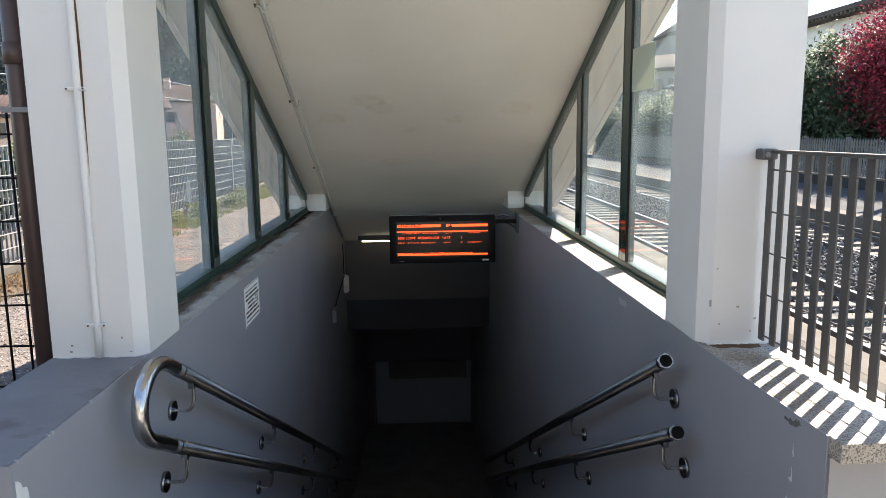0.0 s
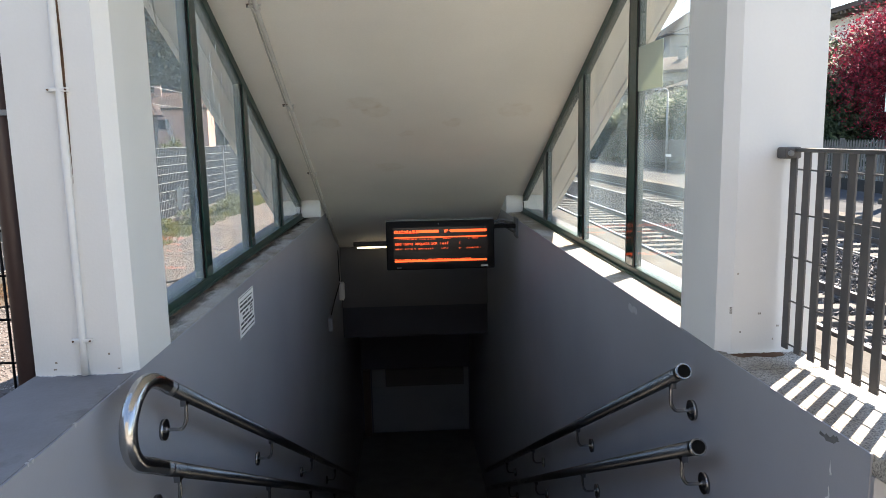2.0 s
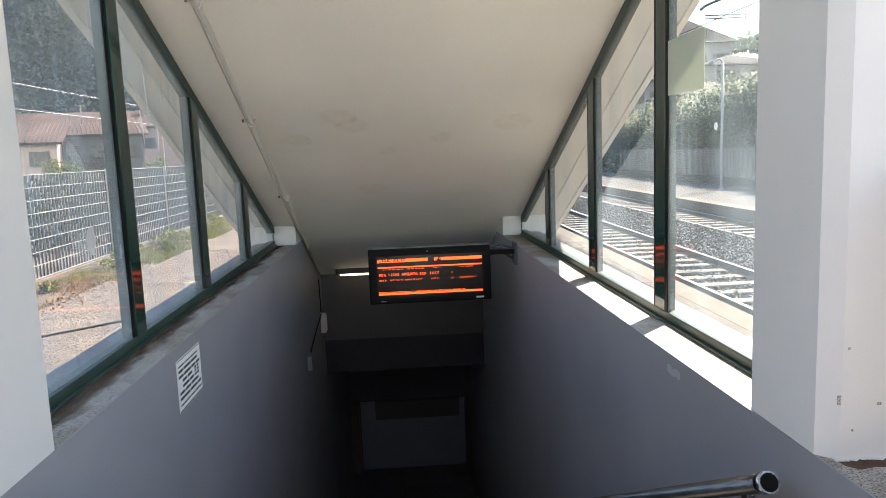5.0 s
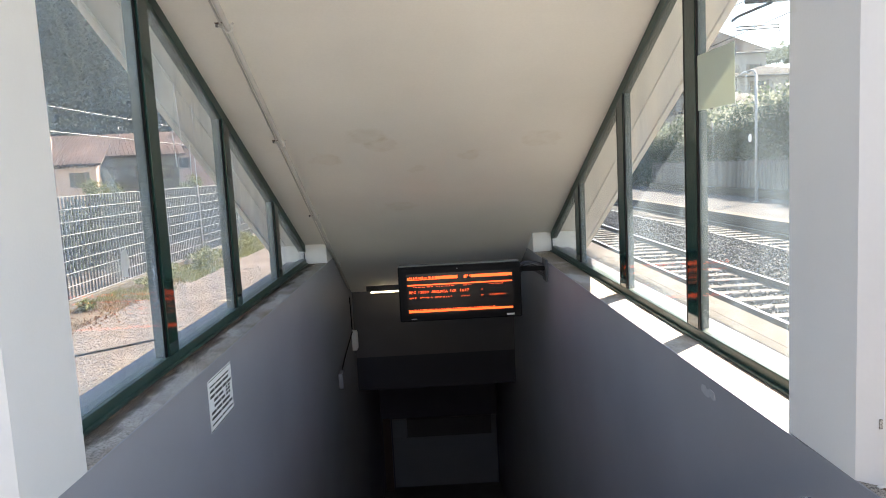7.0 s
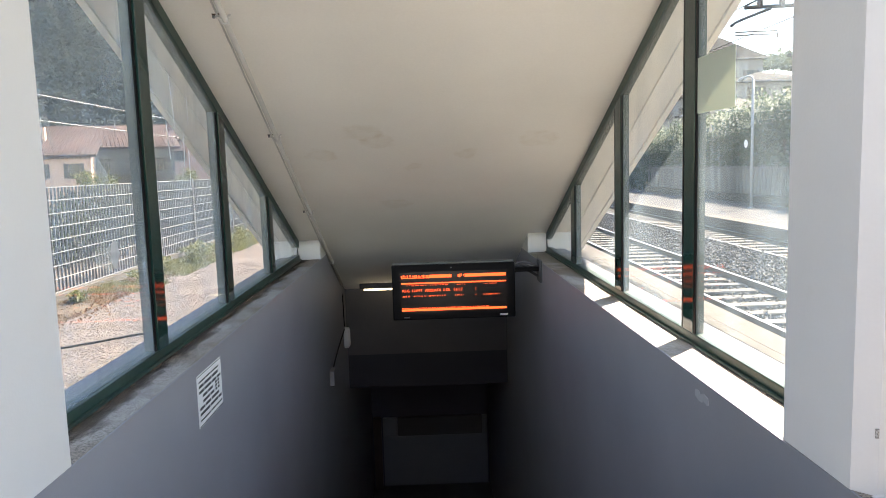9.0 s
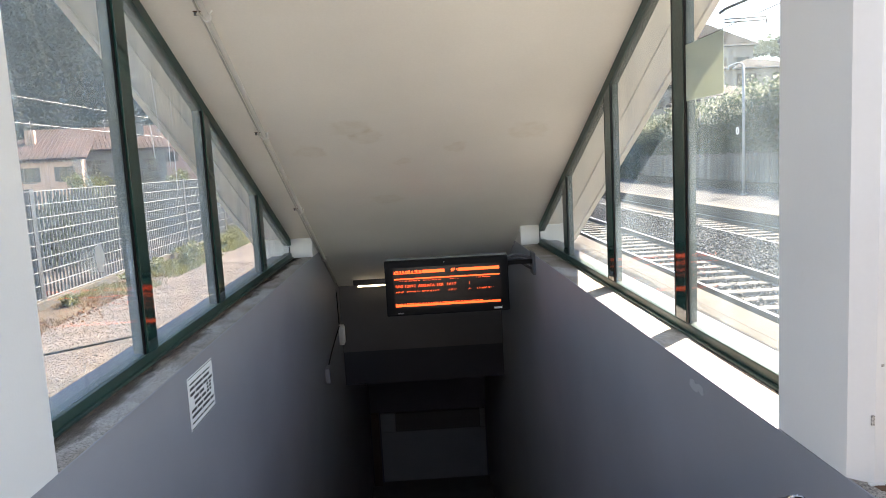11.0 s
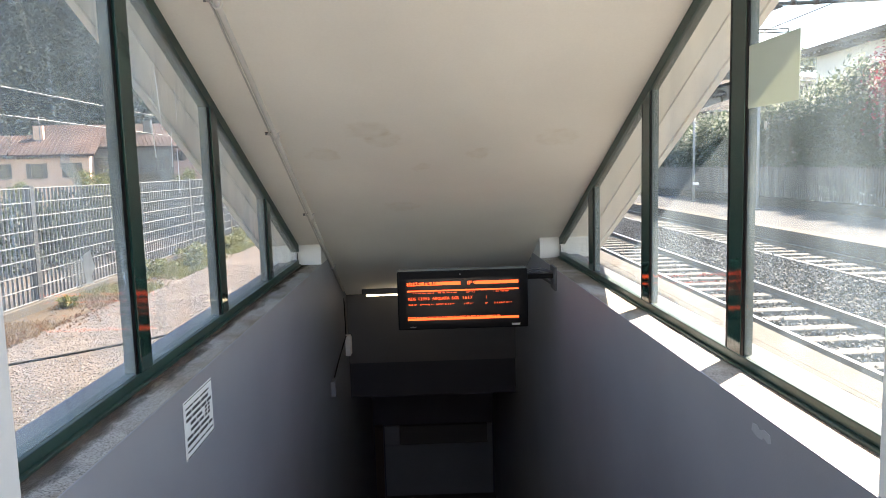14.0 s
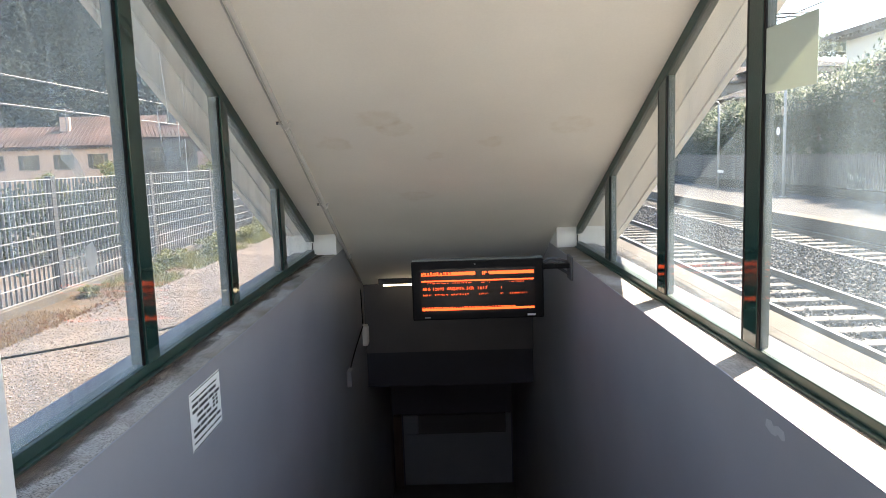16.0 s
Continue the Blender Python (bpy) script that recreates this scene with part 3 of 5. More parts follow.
# ---- window walls ----
def window_wall(name, side, inner, depth, mull, glass, h, inset):
    """Green metal frame with trapezoid panes between the sill and the sloping roof; the glass sits at its inner face."""
    ob = thing(name, "dark green metal window frame with dusty panes", "window", kind="structure")
    outer = inner + side * depth
    z0 = LEDGE + 0.002
    y0, y1 = 3.602, 8.6
    part("bottom_rail", box(inner, outer, y0, y1, z0, z0 + 0.05, bevel=0.004), GREEN_RAIL, ob)
    part("outer_sill", box(outer + side * 0.001, side * (OUT + 0.012), y0, y1, z0, z0 + 0.028, bevel=0.004), FLASHING, ob, "grey painted sill outside the glass")
    part("foot_strip", box(inner - side * 0.018, inner - side * 0.001, y0, y1, z0 - 0.001, z0 + 0.012, bevel=0.003), GREEN_RAIL, ob)
    cap = inner + side * (inset - 0.004)
    part("top_rail", slope(min(inner, cap), max(inner, cap), y0, y1, -0.07, 0.068), GREEN_RAIL, ob)
    part("top_rail_body", slope(min(cap, outer), max(cap, outer), y0, y1, -0.068, 0.066), FRAME_LIT, ob)
    edges = [y0 - h, *mull, y1 + h]
    for m in mull:
        out = [(m - h, z0 + 0.05), (m + h, z0 + 0.05), (m + h, ceil_z(m + h) - 0.07), (m - h, ceil_z(m - h) - 0.07)]
        mu = part("mullion", prism(out, "x", inner, cap, 0.002), GREEN, ob)
        body = [(m - h + 0.003, z0 + 0.05), (m + h - 0.003, z0 + 0.05), (m + h - 0.003, ceil_z(m + h) - 0.071), (m - h + 0.003, ceil_z(m - h) - 0.071)]
        part("mullion_body", prism(body, "x", cap, outer), FRAME_LIT, mu, "outer half of the mullion, green lightened for bounce light")
    gx = inner + side * inset
    for p, q in zip(edges, edges[1:]):
        p, q = p + h, q - h
        g = part("pane", prism([(p, z0 + 0.05), (q, z0 + 0.05), (q, ceil_z(q) - 0.07), (p, ceil_z(p) - 0.07)], "x", gx - 0.003, gx + 0.003), glass, ob)
        g.visible_shadow = False
        for yy in (p + 0.012, q - 0.012):
            part("gasket", box(gx - side * 0.010, gx - side * 0.0035, yy - 0.011, yy + 0.011, z0 + 0.051, max(z0 + 0.06, ceil_z(yy + 0.011) - 0.075)), BLACK, ob)
    return ob


left_window = window_wall("window_1", -1, -1.275, 0.072, (4.885, 6.107, 7.405), GLASS_L, 0.062, 0.02)
turned(window_wall("window_2", 1, 1.285, 0.055, (4.857, 6.05, 7.373), GLASS_R, 0.063, 0.012))
DUST = surface("dried run marks", (0.75, 0.76, 0.76), 0.8, var=0.1)
gx = -1.2905
for ya, za, yb, zb in ((5.25, 2.14, 5.30, 1.84), (5.51, 2.05, 5.51, 1.90), (5.17, 1.88, 5.20, 1.71), (5.42, 1.84, 5.41, 1.67), (5.49, 1.76, 5.49, 1.54), (5.41, 2.21, 5.41, 2.17)):
    part("run_mark", tube([(gx, ya, za), (gx, (ya + yb) / 2 + 0.002, (za + zb) / 2), (gx, yb, zb)], 0.0016, 5), DUST, left_window)
SMEAR = dirty_glass("smeared film", 0.30, (0.70, 0.69, 0.68))
SMEAR_SOFT = dirty_glass("wiped film", 0.16, (0.66, 0.70, 0.74))
SPECK = surface("dark specks", (0.03, 0.028, 0.026), 0.8)
specks = random.Random(8)
for k in range(16):
    ya, za, le = specks.uniform(3.95, 4.75), specks.uniform(1.5, 2.35), specks.uniform(0.004, 0.012)
    part("speck", tube([(gx, ya, za), (gx, ya + specks.uniform(-0.006, 0.006), za - le)], 0.0014, 5), SPECK, left_window)
part("smear", prism([(4.31, 1.36), (4.38, 1.34), (4.48, 1.365), (4.51, 1.30), (4.48, 1.27), (4.49, 1.24), (4.43, 1.25), (4.37, 1.235), (4.35, 1.27), (4.27, 1.29)], "x", gx, gx + 0.001), SMEAR, left_window)
part("smear", prism([(4.10, 1.43), (4.17, 1.40), (4.20, 1.32), (4.17, 1.34), (4.12, 1.38)], "x", gx, gx + 0.001), SMEAR, left_window)
for ya, za, yb, zb, wd in ((4.02, 2.42, 4.20, 2.02, 0.030), (4.22, 2.44, 4.30, 2.16, 0.022), (3.92, 2.04, 4.02, 1.72, 0.026), (4.33, 1.72, 4.42, 1.58, 0.05)):
    pts_ = [(ya, za), (ya + wd, za - 0.02), ((ya + yb) / 2 + wd * 1.3, (za + zb) / 2), (yb + wd, zb + 0.02), (yb + wd * 0.4, zb), ((ya + yb) / 2, (za + zb) / 2 - 0.02), (ya - wd * 0.3, za - 0.05)]
    part("smear", prism(pts_, "x", gx, gx + 0.0008), SMEAR_SOFT, left_window)
card = solid("paper_card", box(1.289, 1.291, 4.385, 4.785, 1.832, 2.08), PAPER_GREEN, "pale green card taped to the inside of the glass", "notice")
turned(card)
mark = solid("glass_sticker", prism([(4.63 + 0.011 * math.cos(a / 8 * math.pi), 1.757 + 0.018 * math.sin(a / 8 * math.pi)) for a in range(16)], "x", 1.2925, 1.2935), PAPER, "small white oval sticker on the glass", "sticker")
turned(mark)


# ---- handrails ----
def rail_z(y, low):
    return (0.313 if low else 0.645) - (0.535 if low else 0.545) * (y - 3.31)


def bend(points, steps=6):
    """Rounded line through the corner points (Catmull-Rom)."""
    p = [Vector(q) for q in points]
    p = [2 * p[0] - p[1], *p, 2 * p[-1] - p[-2]]
    out = []
    for i in range(1, len(p) - 2):
        for k in range(steps):
            t = k / steps
            a, b, c, d = p[i - 1:i + 3]
            out.append(0.5 * (2 * b + (c - a) * t + (2 * a - 5 * b + 4 * c - d) * t * t + (3 * b - a - 3 * c + d) * t ** 3))
    return out + [p[-2]]


R = 0.029
for side in (-1, 1):
    x = side * 1.0
    hr = thing("handrail", "double brushed steel handrail on the wall" + (", bars joined by a loop" if side < 0 else " with open tube ends"), "handrail")
    for low in (0, 1):
        ya = {(-1, 0): 3.22, (-1, 1): 3.12, (1, 0): 3.295, (1, 1): 3.135}[(side, low)]
        part("upper_bar" if not low else "lower_bar", tube([(x, ya, rail_z(ya, low)), (x, 10.0, rail_z(10.0, low))], R), STEEL_SHADED, hr)
        if side > 0:
            d = Vector((0, 1, -0.545)).normalized()
            p0 = Vector((x, ya, rail_z(ya, low)))
            part("end_collar", tube([p0 - d * 0.004, p0 + d * 0.03], R + 0.003, 22), STEEL_LIT, hr)
            # Black disc over the closed end paints the shade inside an open tube.
            part("bore_disc", tube([p0 - d * 0.006, p0 - d * 0.0035], R - 0.003, 22), BORE_SHADE, hr, "black disc painting the shade in a tube end")
        else:
            part("joint_collar", tube([(x, ya + 0.04, rail_z(ya + 0.04, low)), (x, ya + 0.055, rail_z(ya + 0.055, low))], R + 0.001), STEEL, hr)
        for k in range(4):
            yb = 3.42 - 0.14 * low + 1.54 * k
            zb = rail_z(yb, low)
            drop = zb - 0.147
            arm = bend([(x, yb, zb - R), (x, yb, zb - 0.075), (x + side * 0.004, yb, zb - 0.115), (x + side * 0.022, yb, drop + 0.003), (x + side * 0.05, yb, drop), (side * (W - 0.004), yb, drop)], 5)
            br = part("bracket", tube(arm, 0.0075, 10), STEEL_LIT, hr)
            part("rose", tube([(side * (W - 0.014), yb, drop), (side * (W + 0.001), yb, drop)], 0.043, 24), STEEL, br)
            part("boss", tube([(side * (W - 0.022), yb, drop), (side * (W - 0.014), yb, drop)], 0.013, 14), STEEL, br)
            part("saddle", box(x - 0.012, x + 0.012, yb - 0.028, yb + 0.028, zb - R - 0.012, zb - R + 0.012), STEEL, br)
    if side < 0:
        loop = bend([(x, 3.22, rail_z(3.22, 0)), (x, 3.14, rail_z(3.14, 0)), (x, 3.06, 0.765), (x, 2.985, 0.768), (x, 2.915, 0.742), (x, 2.868, 0.70), (x, 2.85, 0.645), (x, 2.862, 0.587), (x, 2.905, 0.535), (x, 2.975, 0.492), (x, 3.045, 0.457), (x, 3.12, rail_z(3.12, 1))], 5)
        part("loop", tube(loop, R, 20, False), STEEL_LIT, hr, "steel loop coloured bright where it catches light")
    turned(hr, side)


# ---- display ----
disp = thing("departure_display", "black departure display with glowing orange lines", "information display", at=(0.235, 7.8, 0.27))
part("casing", box(-0.56, 0.54, 0.0, 0.13, 0, 0.5, bevel=0.012), BLACK, disp)
part("top_edge", box(-0.555, 0.535, 0.012, 0.128, 0.5005, 0.506, bevel=0.002), ZINC, disp, "grey metal top edge")
part("screen", box(-0.49, 0.47, -0.004, 0.002, 0.06, 0.435), SCREEN, disp)
part("camera_dot", tube([(-0.03, -0.004, 0.468), (-0.03, 0.001, 0.468)], 0.006, 10), ZINC, disp)


def lit(x0, x1, z0, z1, m=None):
    part("lit_line", box(x0, x1, -0.0065, -0.0045, z0, z1), m or ORANGE, disp)


rng = random.Random(2)


def lettering(x0, x1, z, tall, m=None):
    """Blurred lettering as short uneven bars."""
    x = x0
    while x < x1:
        wd = rng.uniform(0.006, 0.013)
        lo = rng.choice((0, 0, 0.4)) * tall
        lit(x, min(x1, x + wd), z + lo, z + tall * rng.uniform(0.75, 1.0), m)
        x += wd + rng.choice((0.003, 0.004, 0.012))


lettering(-0.478, -0.225, 0.380, 0.030), lit(-0.478, -0.225, 0.379, 0.385)
lit(-0.225, -0.028, 0.380, 0.408), lettering(0.028, 0.09, 0.380, 0.030), lit(0.09, 0.459, 0.381, 0.408)
lit(-0.478, 0.459, 0.328, 0.340)
for a, b in ((-0.43, -0.25), (-0.22, -0.06), (0.02, 0.09), (0.25, 0.38)):
    lettering(a, b, 0.311, 0.008, ORANGE_DIM)
for a, b in ((-0.468, -0.40), (-0.37, -0.26), (-0.235, -0.075), (0.0, 0.075), (0.178, 0.20), (0.255, 0.40)):
    lettering(a, b, 0.211, 0.014, ORANGE_DIM)
lit(-0.478, 0.459, 0.084, 0.102), lettering(-0.478, 0.30, 0.104, 0.010)


def words(text, x, y, z, size, material, parent, pitch, turn=(90, 0, 0), name="letter"):
    """Letters of their own, at an even pitch along x."""
    for k, ch in enumerate(text):
        if ch == " ":
            continue
        cu = bpy.data.curves.new(name, "FONT")
        cu.body, cu.size, cu.extrude, cu.resolution_u = ch, size, 0.0008, 2
        tmp = bpy.data.objects.new(name, cu)
        scene.collection.objects.link(tmp)
        me = bpy.data.meshes.new_from_object(tmp.evaluated_get(bpy.context.evaluated_depsgraph_get()))
        bpy.data.objects.remove(tmp)
        me.materials.clear()
        me.materials.append(material)
        ob = new(name, me)
        ob.matrix_basis = pose(x + k * pitch, y, z, *turn)
        ob.parent = parent


words("REG 12092 ARQUATA SCR", -0.470, -0.006, 0.257, 0.034, ORANGE, disp, 0.0203)
words("1617", -0.016, -0.006, 0.257, 0.036, ORANGE, disp, 0.0225)
words("1", 0.178, -0.006, 0.257, 0.034, ORANGE, disp, 0.0225)
part("maker_mark", box(0.40, 0.47, -0.008, -0.004, 0.022, 0.038), PAPER, disp)
part("sensor", box(-0.46, -0.41, -0.003, 0.0, 0.02, 0.03), ZINC, disp)
part("arm", box(0.5, 0.785, 0.05, 0.10, 0.40, 0.44, bevel=0.004), BLACK, disp)
part("arm_plate", box(0.765, 0.786, 0.0, 0.20, 0.30, 0.50, bevel=0.004), WALL_DIM, disp)
for k in range(3):
    part("cable", tube(bend([(0.5, 0.1, 0.36 + 0.04 * k), (0.62, 0.12, 0.42 + 0.03 * k), (0.775, 0.12, 0.34 + 0.05 * k)]), 0.012, 8), WALL_DIM, disp)

lamp = thing("ceiling_lamp", "lit fluorescent batten at the ceiling's foot", "lamp", at=(-0.3, 10.22, ceil_z(10.22) - 0.07))
part("housing", box(-0.55, 0.45, -0.05, 0.05, 0.025, 0.10, bevel=0.008), WALL_DIM, lamp)
part("tube", box(-0.5, 0.4, -0.052, -0.03, 0.0, 0.022, bevel=0.008), TUBE, lamp, "glowing warm white tube")


# ---- small wall fittings ----
notice = thing("wall_notice", "white printed notice with black text lines", "notice", at=(-W + 0.002, 4.75, 0.436))
part("sheet", box(0, 0.003, 0, 0.375, 0, 0.25), PAPER, notice)
rng = random.Random(7)
for k in range(8):
    z = 0.218 - 0.0265 * k
    yy = 0.02 + (0.05 if k in (3, 4) else 0)
    end = 0.24 if k in (3, 4) else 0.355
    while yy < end - 0.03:
        ln = rng.uniform(0.06, 0.15)
        part("text_bar", box(0.003, 0.0042, yy, min(end, yy + ln), z - 0.006, z + (0.007 if k not in (0, 7) else 0.001)), INK, notice)
        yy += ln + 0.014
for k in range(2):
    for j in range(3):
        part("text_bar", box(0.003, 0.0042, 0.265 + 0.04 * k, 0.29 + 0.04 * k, 0.105 + 0.018 * j, 0.117 + 0.018 * j), INK, notice)
part("margin", box(0.003, 0.0042, 0.004, 0.371, 0.003, 0.007), INK, notice), part("margin", box(0.003, 0.0042, 0.004, 0.371, 0.243, 0.246), INK, notice)
turned(notice, -1)
pale = solid("sticker", prism([(4.15, 0.672), (4.17, 0.664), (4.20, 0.674), (4.215, 0.662), (4.25, 0.660), (4.29, 0.672), (4.285, 0.697), (4.25, 0.703), (4.235, 0.690), (4.20, 0.702), (4.16, 0.698)], "x", W - 0.0015, W), surface("pale tape", (0.40, 0.40, 0.43), 0.6), "torn grey sticker on the wall", "sticker")
turned(pale)

conduit = thing("conduit", "white painted conduit clipped along the ceiling", "conduit")
pts = [(-0.985 - 0.014 * (y - 5.2), y, ceil_z(y) - 0.03) for y in (2.6, 4.5, 6.5, 8.5, 10.1)]
part("pipe", tube(pts, 0.015), PIPE_WHITE, conduit)
# Thin second tube stands in for the pipe's shadow line on the ceiling.
part("cable", tube([(p[0] - 0.036, p[1], p[2] + 0.02) for p in pts], 0.006, 8), PIPE_WHITE, conduit)
for y in (5.26, 6.49, 7.84, 9.2):
    cx, cz = -0.985 - 0.014 * (y - 5.2), ceil_z(y) - 0.03
    ring = [(cx + 0.021 * math.cos(a), y, cz + 0.021 * math.sin(a)) for a in (0.9, 0.3, -0.5, -1.2, -1.9, -2.6, -3.4)]
    part("clip", tube(bend([(cx + 0.03, y, ceil_z(y) - 0.002), *ring, (cx - 0.055, y, ceil_z(y) - 0.012)], 2), 0.006, 6), PIPE_WHITE, conduit)
    part("screw", tube([(cx - 0.056, y, ceil_z(y)), (cx - 0.056, y, ceil_z(y) - 0.02)], 0.008, 8), ZINC, conduit)
    part("rust_mark", box(cx - 0.062, cx - 0.02, y - 0.022, y - 0.0085, ceil_z(y) - 0.004, ceil_z(y) - 0.001), RUST, conduit)
part("drop", tube([(-1.09, 10.1, ceil_z(10.1) - 0.03), (-1.06, 10.12, 0.1), (-1.06, 10.16, -0.28)], 0.012), BLACK, conduit)
sw = thing("switch_box", "small grey switch box on the stairwell wall", "switch", at=(-W, 10.16, -0.42))
part("body", box(0, 0.06, -0.05, 0.05, -0.12, 0.12, bevel=0.008), PAPER, sw)
part("lid", box(0.06, 0.068, -0.04, 0.04, -0.1, 0.1, bevel=0.004), PAPER, sw)
cl = thing("cable", "thin black cable sagging down the wall", "cable")
part("strand", tube(bend([(-W + 0.012, 10.1, -0.3), (-W + 0.012, 9.4, -0.4), (-W + 0.012, 8.95, -0.5)]), 0.008, 8), BLACK, cl)
turned(sw, -1), turned(cl, -1)
jb = solid("junction_box", box(-W, -W + 0.05, 8.82, 8.98, -0.62, -0.46, bevel=0.008), WALL_GREY, "grey junction box on the wall", "junction box")
turned(jb, -1)
sk = thing("conduit_column", "thin white painted conduit down the column", "conduit")
part("pipe", tube([(-1.275, 3.188, 0.755), (-1.275, 3.19, 0.9), (-1.268, 3.19, 2.0), (-1.27, 3.19, 3.3)], 0.0135), COLUMN_PIPE, sk)
for z in (0.885, 1.78, 2.6):
    part("clip", box(-1.312, -1.238, 3.178, 3.2, z - 0.007, z + 0.007, bevel=0.003), COLUMN_PIPE, sk)
    for dx in (-0.03, 0.03):
        part("screw", tube([(-1.273 + dx, 3.178, z), (-1.273 + dx, 3.173, z)], 0.0035, 8), RUST, sk)
part("stain", prism([(-1.256, 1.45), (-1.251, 1.74), (-1.248, 1.90), (-1.256, 2.5), (-1.259, 2.0)], "y", 3.1985, 3.1995), RUST, sk, "thin rusty run beside the pipe")

# ---- fence on the right ledge ----
rf = thing("railing", "grey brown steel railing of flat upright bars on the ledge", "railing")
fx = lambda y: 1.33 + 0.04 * (3.1 - y)
bar = mesh_of("bar", box(-0.004, 0.004, -0.02, 0.02, 0.028, 0.765, bevel=0.002), FENCE_GREY)
yy = 3.15
while yy > 1.3:
    b = part("bar", bar, None, rf)
    b.matrix_basis = pose(fx(yy), yy, LEDGE, 0, 0, 2)
    yy -= 0.0825
part("top_bar", box(1.318, 1.345, 1.3, 3.15, 1.512, 1.526, bevel=0.003), FENCE_GREY, rf)
for z in (0.80, 0.965, 1.13, 1.29, 1.45):
    part("rod", tube([(fx(3.17), 3.17, z), (fx(1.3), 1.3, z)], 0.0035, 8), FENCE_GREY, rf)
clampo = part("wall_clamp", box(1.285, 1.345, 3.13, 3.2, 1.488, 1.53, bevel=0.008), FENCE_GREY, rf, "rusty clamp on the column")
part("bolt", tube([(1.30, 3.128, 1.508), (1.30, 3.118, 1.508)], 0.01, 8), ZINC, clampo)
# flaked paint
CHIP = surface("bare pale plaster", (0.55, 0.55, 0.55), 0.85, var=0.1)
CHIP_DARK = surface("bare dark concrete", (0.12, 0.12, 0.12), 0.9, var=0.2, big=20)


def flake(x, pts, material, seed):
    """A flaked patch, 1 mm deep, on an inner wall face; pts are (y, z)."""
    q = random.Random(seed)
    out = []
    for a, b in zip(pts, pts[1:] + pts[:1]):
        for k in range(4):
            t = k / 4
            out.append((a[0] + (b[0] - a[0]) * t + q.uniform(-0.005, 0.005), a[1] + (b[1] - a[1]) * t + q.uniform(-0.006, 0.006)))
    s = -1 if x > 0 else 1
    ob = solid("paint_flake", prism(out, "x", x, x + s * 0.0012), material, "patch of flaked wall paint showing bare plaster", "wall damage")
    turned(ob, x)


flake(W, [(2.50, 0.47), (2.47, 0.47), (2.465, 0.40), (2.45, 0.34), (2.46, 0.26), (2.54, 0.24), (2.53, 0.33), (2.51, 0.40)], CHIP, 1)
flake(W, [(2.488, 0.53), (2.47, 0.53), (2.476, 0.575)], CHIP, 2)
flake(W, [(2.478, 0.615), (2.472, 0.615), (2.476, 0.65)], CHIP, 3)
flake(W, [(2.54, 0.715), (2.50, 0.705), (2.44, 0.722), (2.46, 0.735), (2.5, 0.72)], CHIP_DARK, 4)
flake(-W, [(2.262, 0.70), (2.31, 0.66), (2.33, 0.60), (2.29, 0.53), (2.262, 0.52)], CHIP, 5)

# ---- mesh panel and downpipe beside the left column ----
dp = thing("downpipe", "brown painted downpipe beside the white column", "pipe")
part("pipe", tube([(-1.54, 3.3, 0), (-1.54, 3.3, 3.2)], 0.036, 20), BROWN_PIPE, dp)
part("socket", tube([(-1.54, 3.3, 1.88), (-1.54, 3.3, 1.96)], 0.042, 20), BROWN_PIPE, dp)
part("strap", box(-1.59, -1.46, 3.255, 3.27, 1.70, 1.72), ZINC, dp)
nf = thing("wire_fence", "black wire mesh fence panel beside the column", "fence")
for k in range(16):
    part("wire", tube([(-1.62 - 0.085 * k, 3.5, 0.0), (-1.62 - 0.085 * k, 3.5, 1.72)], 0.0055, 6), BLACK, nf)
for k in range(9):
    part("wire", tube([(-1.6, 3.49, 0.18 + 0.18 * k), (-2.95, 3.49, 0.18 + 0.18 * k)], 0.005, 6), BLACK, nf)

# ---- left yard ----
# Unseen part of the yard, made dark to cut light on the left column.
solid("ground_darkened", box(-15, -OUT, -25, 3.2, -0.9, 0), ASPHALT, "unseen ground darkened to cut bounce light beside the stair head", "ground", kind="structure")
solid("ground_yard", box(-15, -OUT, 3.2, 90, -0.9, 0), GRAVEL, "pale gravel yard beside the stairwell", "ground", kind="structure")
lf = thing("mesh_fence", "galvanised steel mesh fence on a low kerb", "fence")
FX = -4.95
part("kerb", box(FX - 0.1, FX + 0.1, -2, 60, 0, 0.12, bevel=0.01), KERB, lf)
post_mesh = mesh_of("post", box(-0.03, 0.045, -0.05, 0.05, 0.1, 1.55, bevel=0.005), POST_GREY)
y = 1.91
while y < 50:
    p = part("post", post_mesh, None, lf)
    p.location = (FX, y, 0)
    y += 2.97
wire_mesh = mesh_of("upright_wire", box(-0.0125, 0.0125, -0.005, 0.005, 0.13, 1.52), MESH_SHADED)
y = 4.0
rest = bmesh.new()
count = 0
while y < 50:
    if 6 < y < 24 and count < 280:
        p = part("upright_wire", wire_mesh, None, lf)
        p.location = (FX + 0.02, y, 0)
        count += 1
    else:
        add_box(rest, FX + 0.008, FX + 0.033, y - 0.005, y + 0.005, 0.13, 1.52)
    y += 0.098
tagged(part("far_wires", rest, MESH_SHADED, lf), kind="stuff")
for k in range(9):
    part("cross_bar", box(FX + 0.034, FX + 0.044, 0, 50, 0.13 + 0.173 * k, 0.141 + 0.173 * k), BAR_SUNLIT, lf)

# low scrub in the next plot, coloured dark to back the fence with shade
sq = np.random.default_rng(41)
sn = 26000
sy = 4 + 46 * sq.beta(1.0, 1.5, sn)
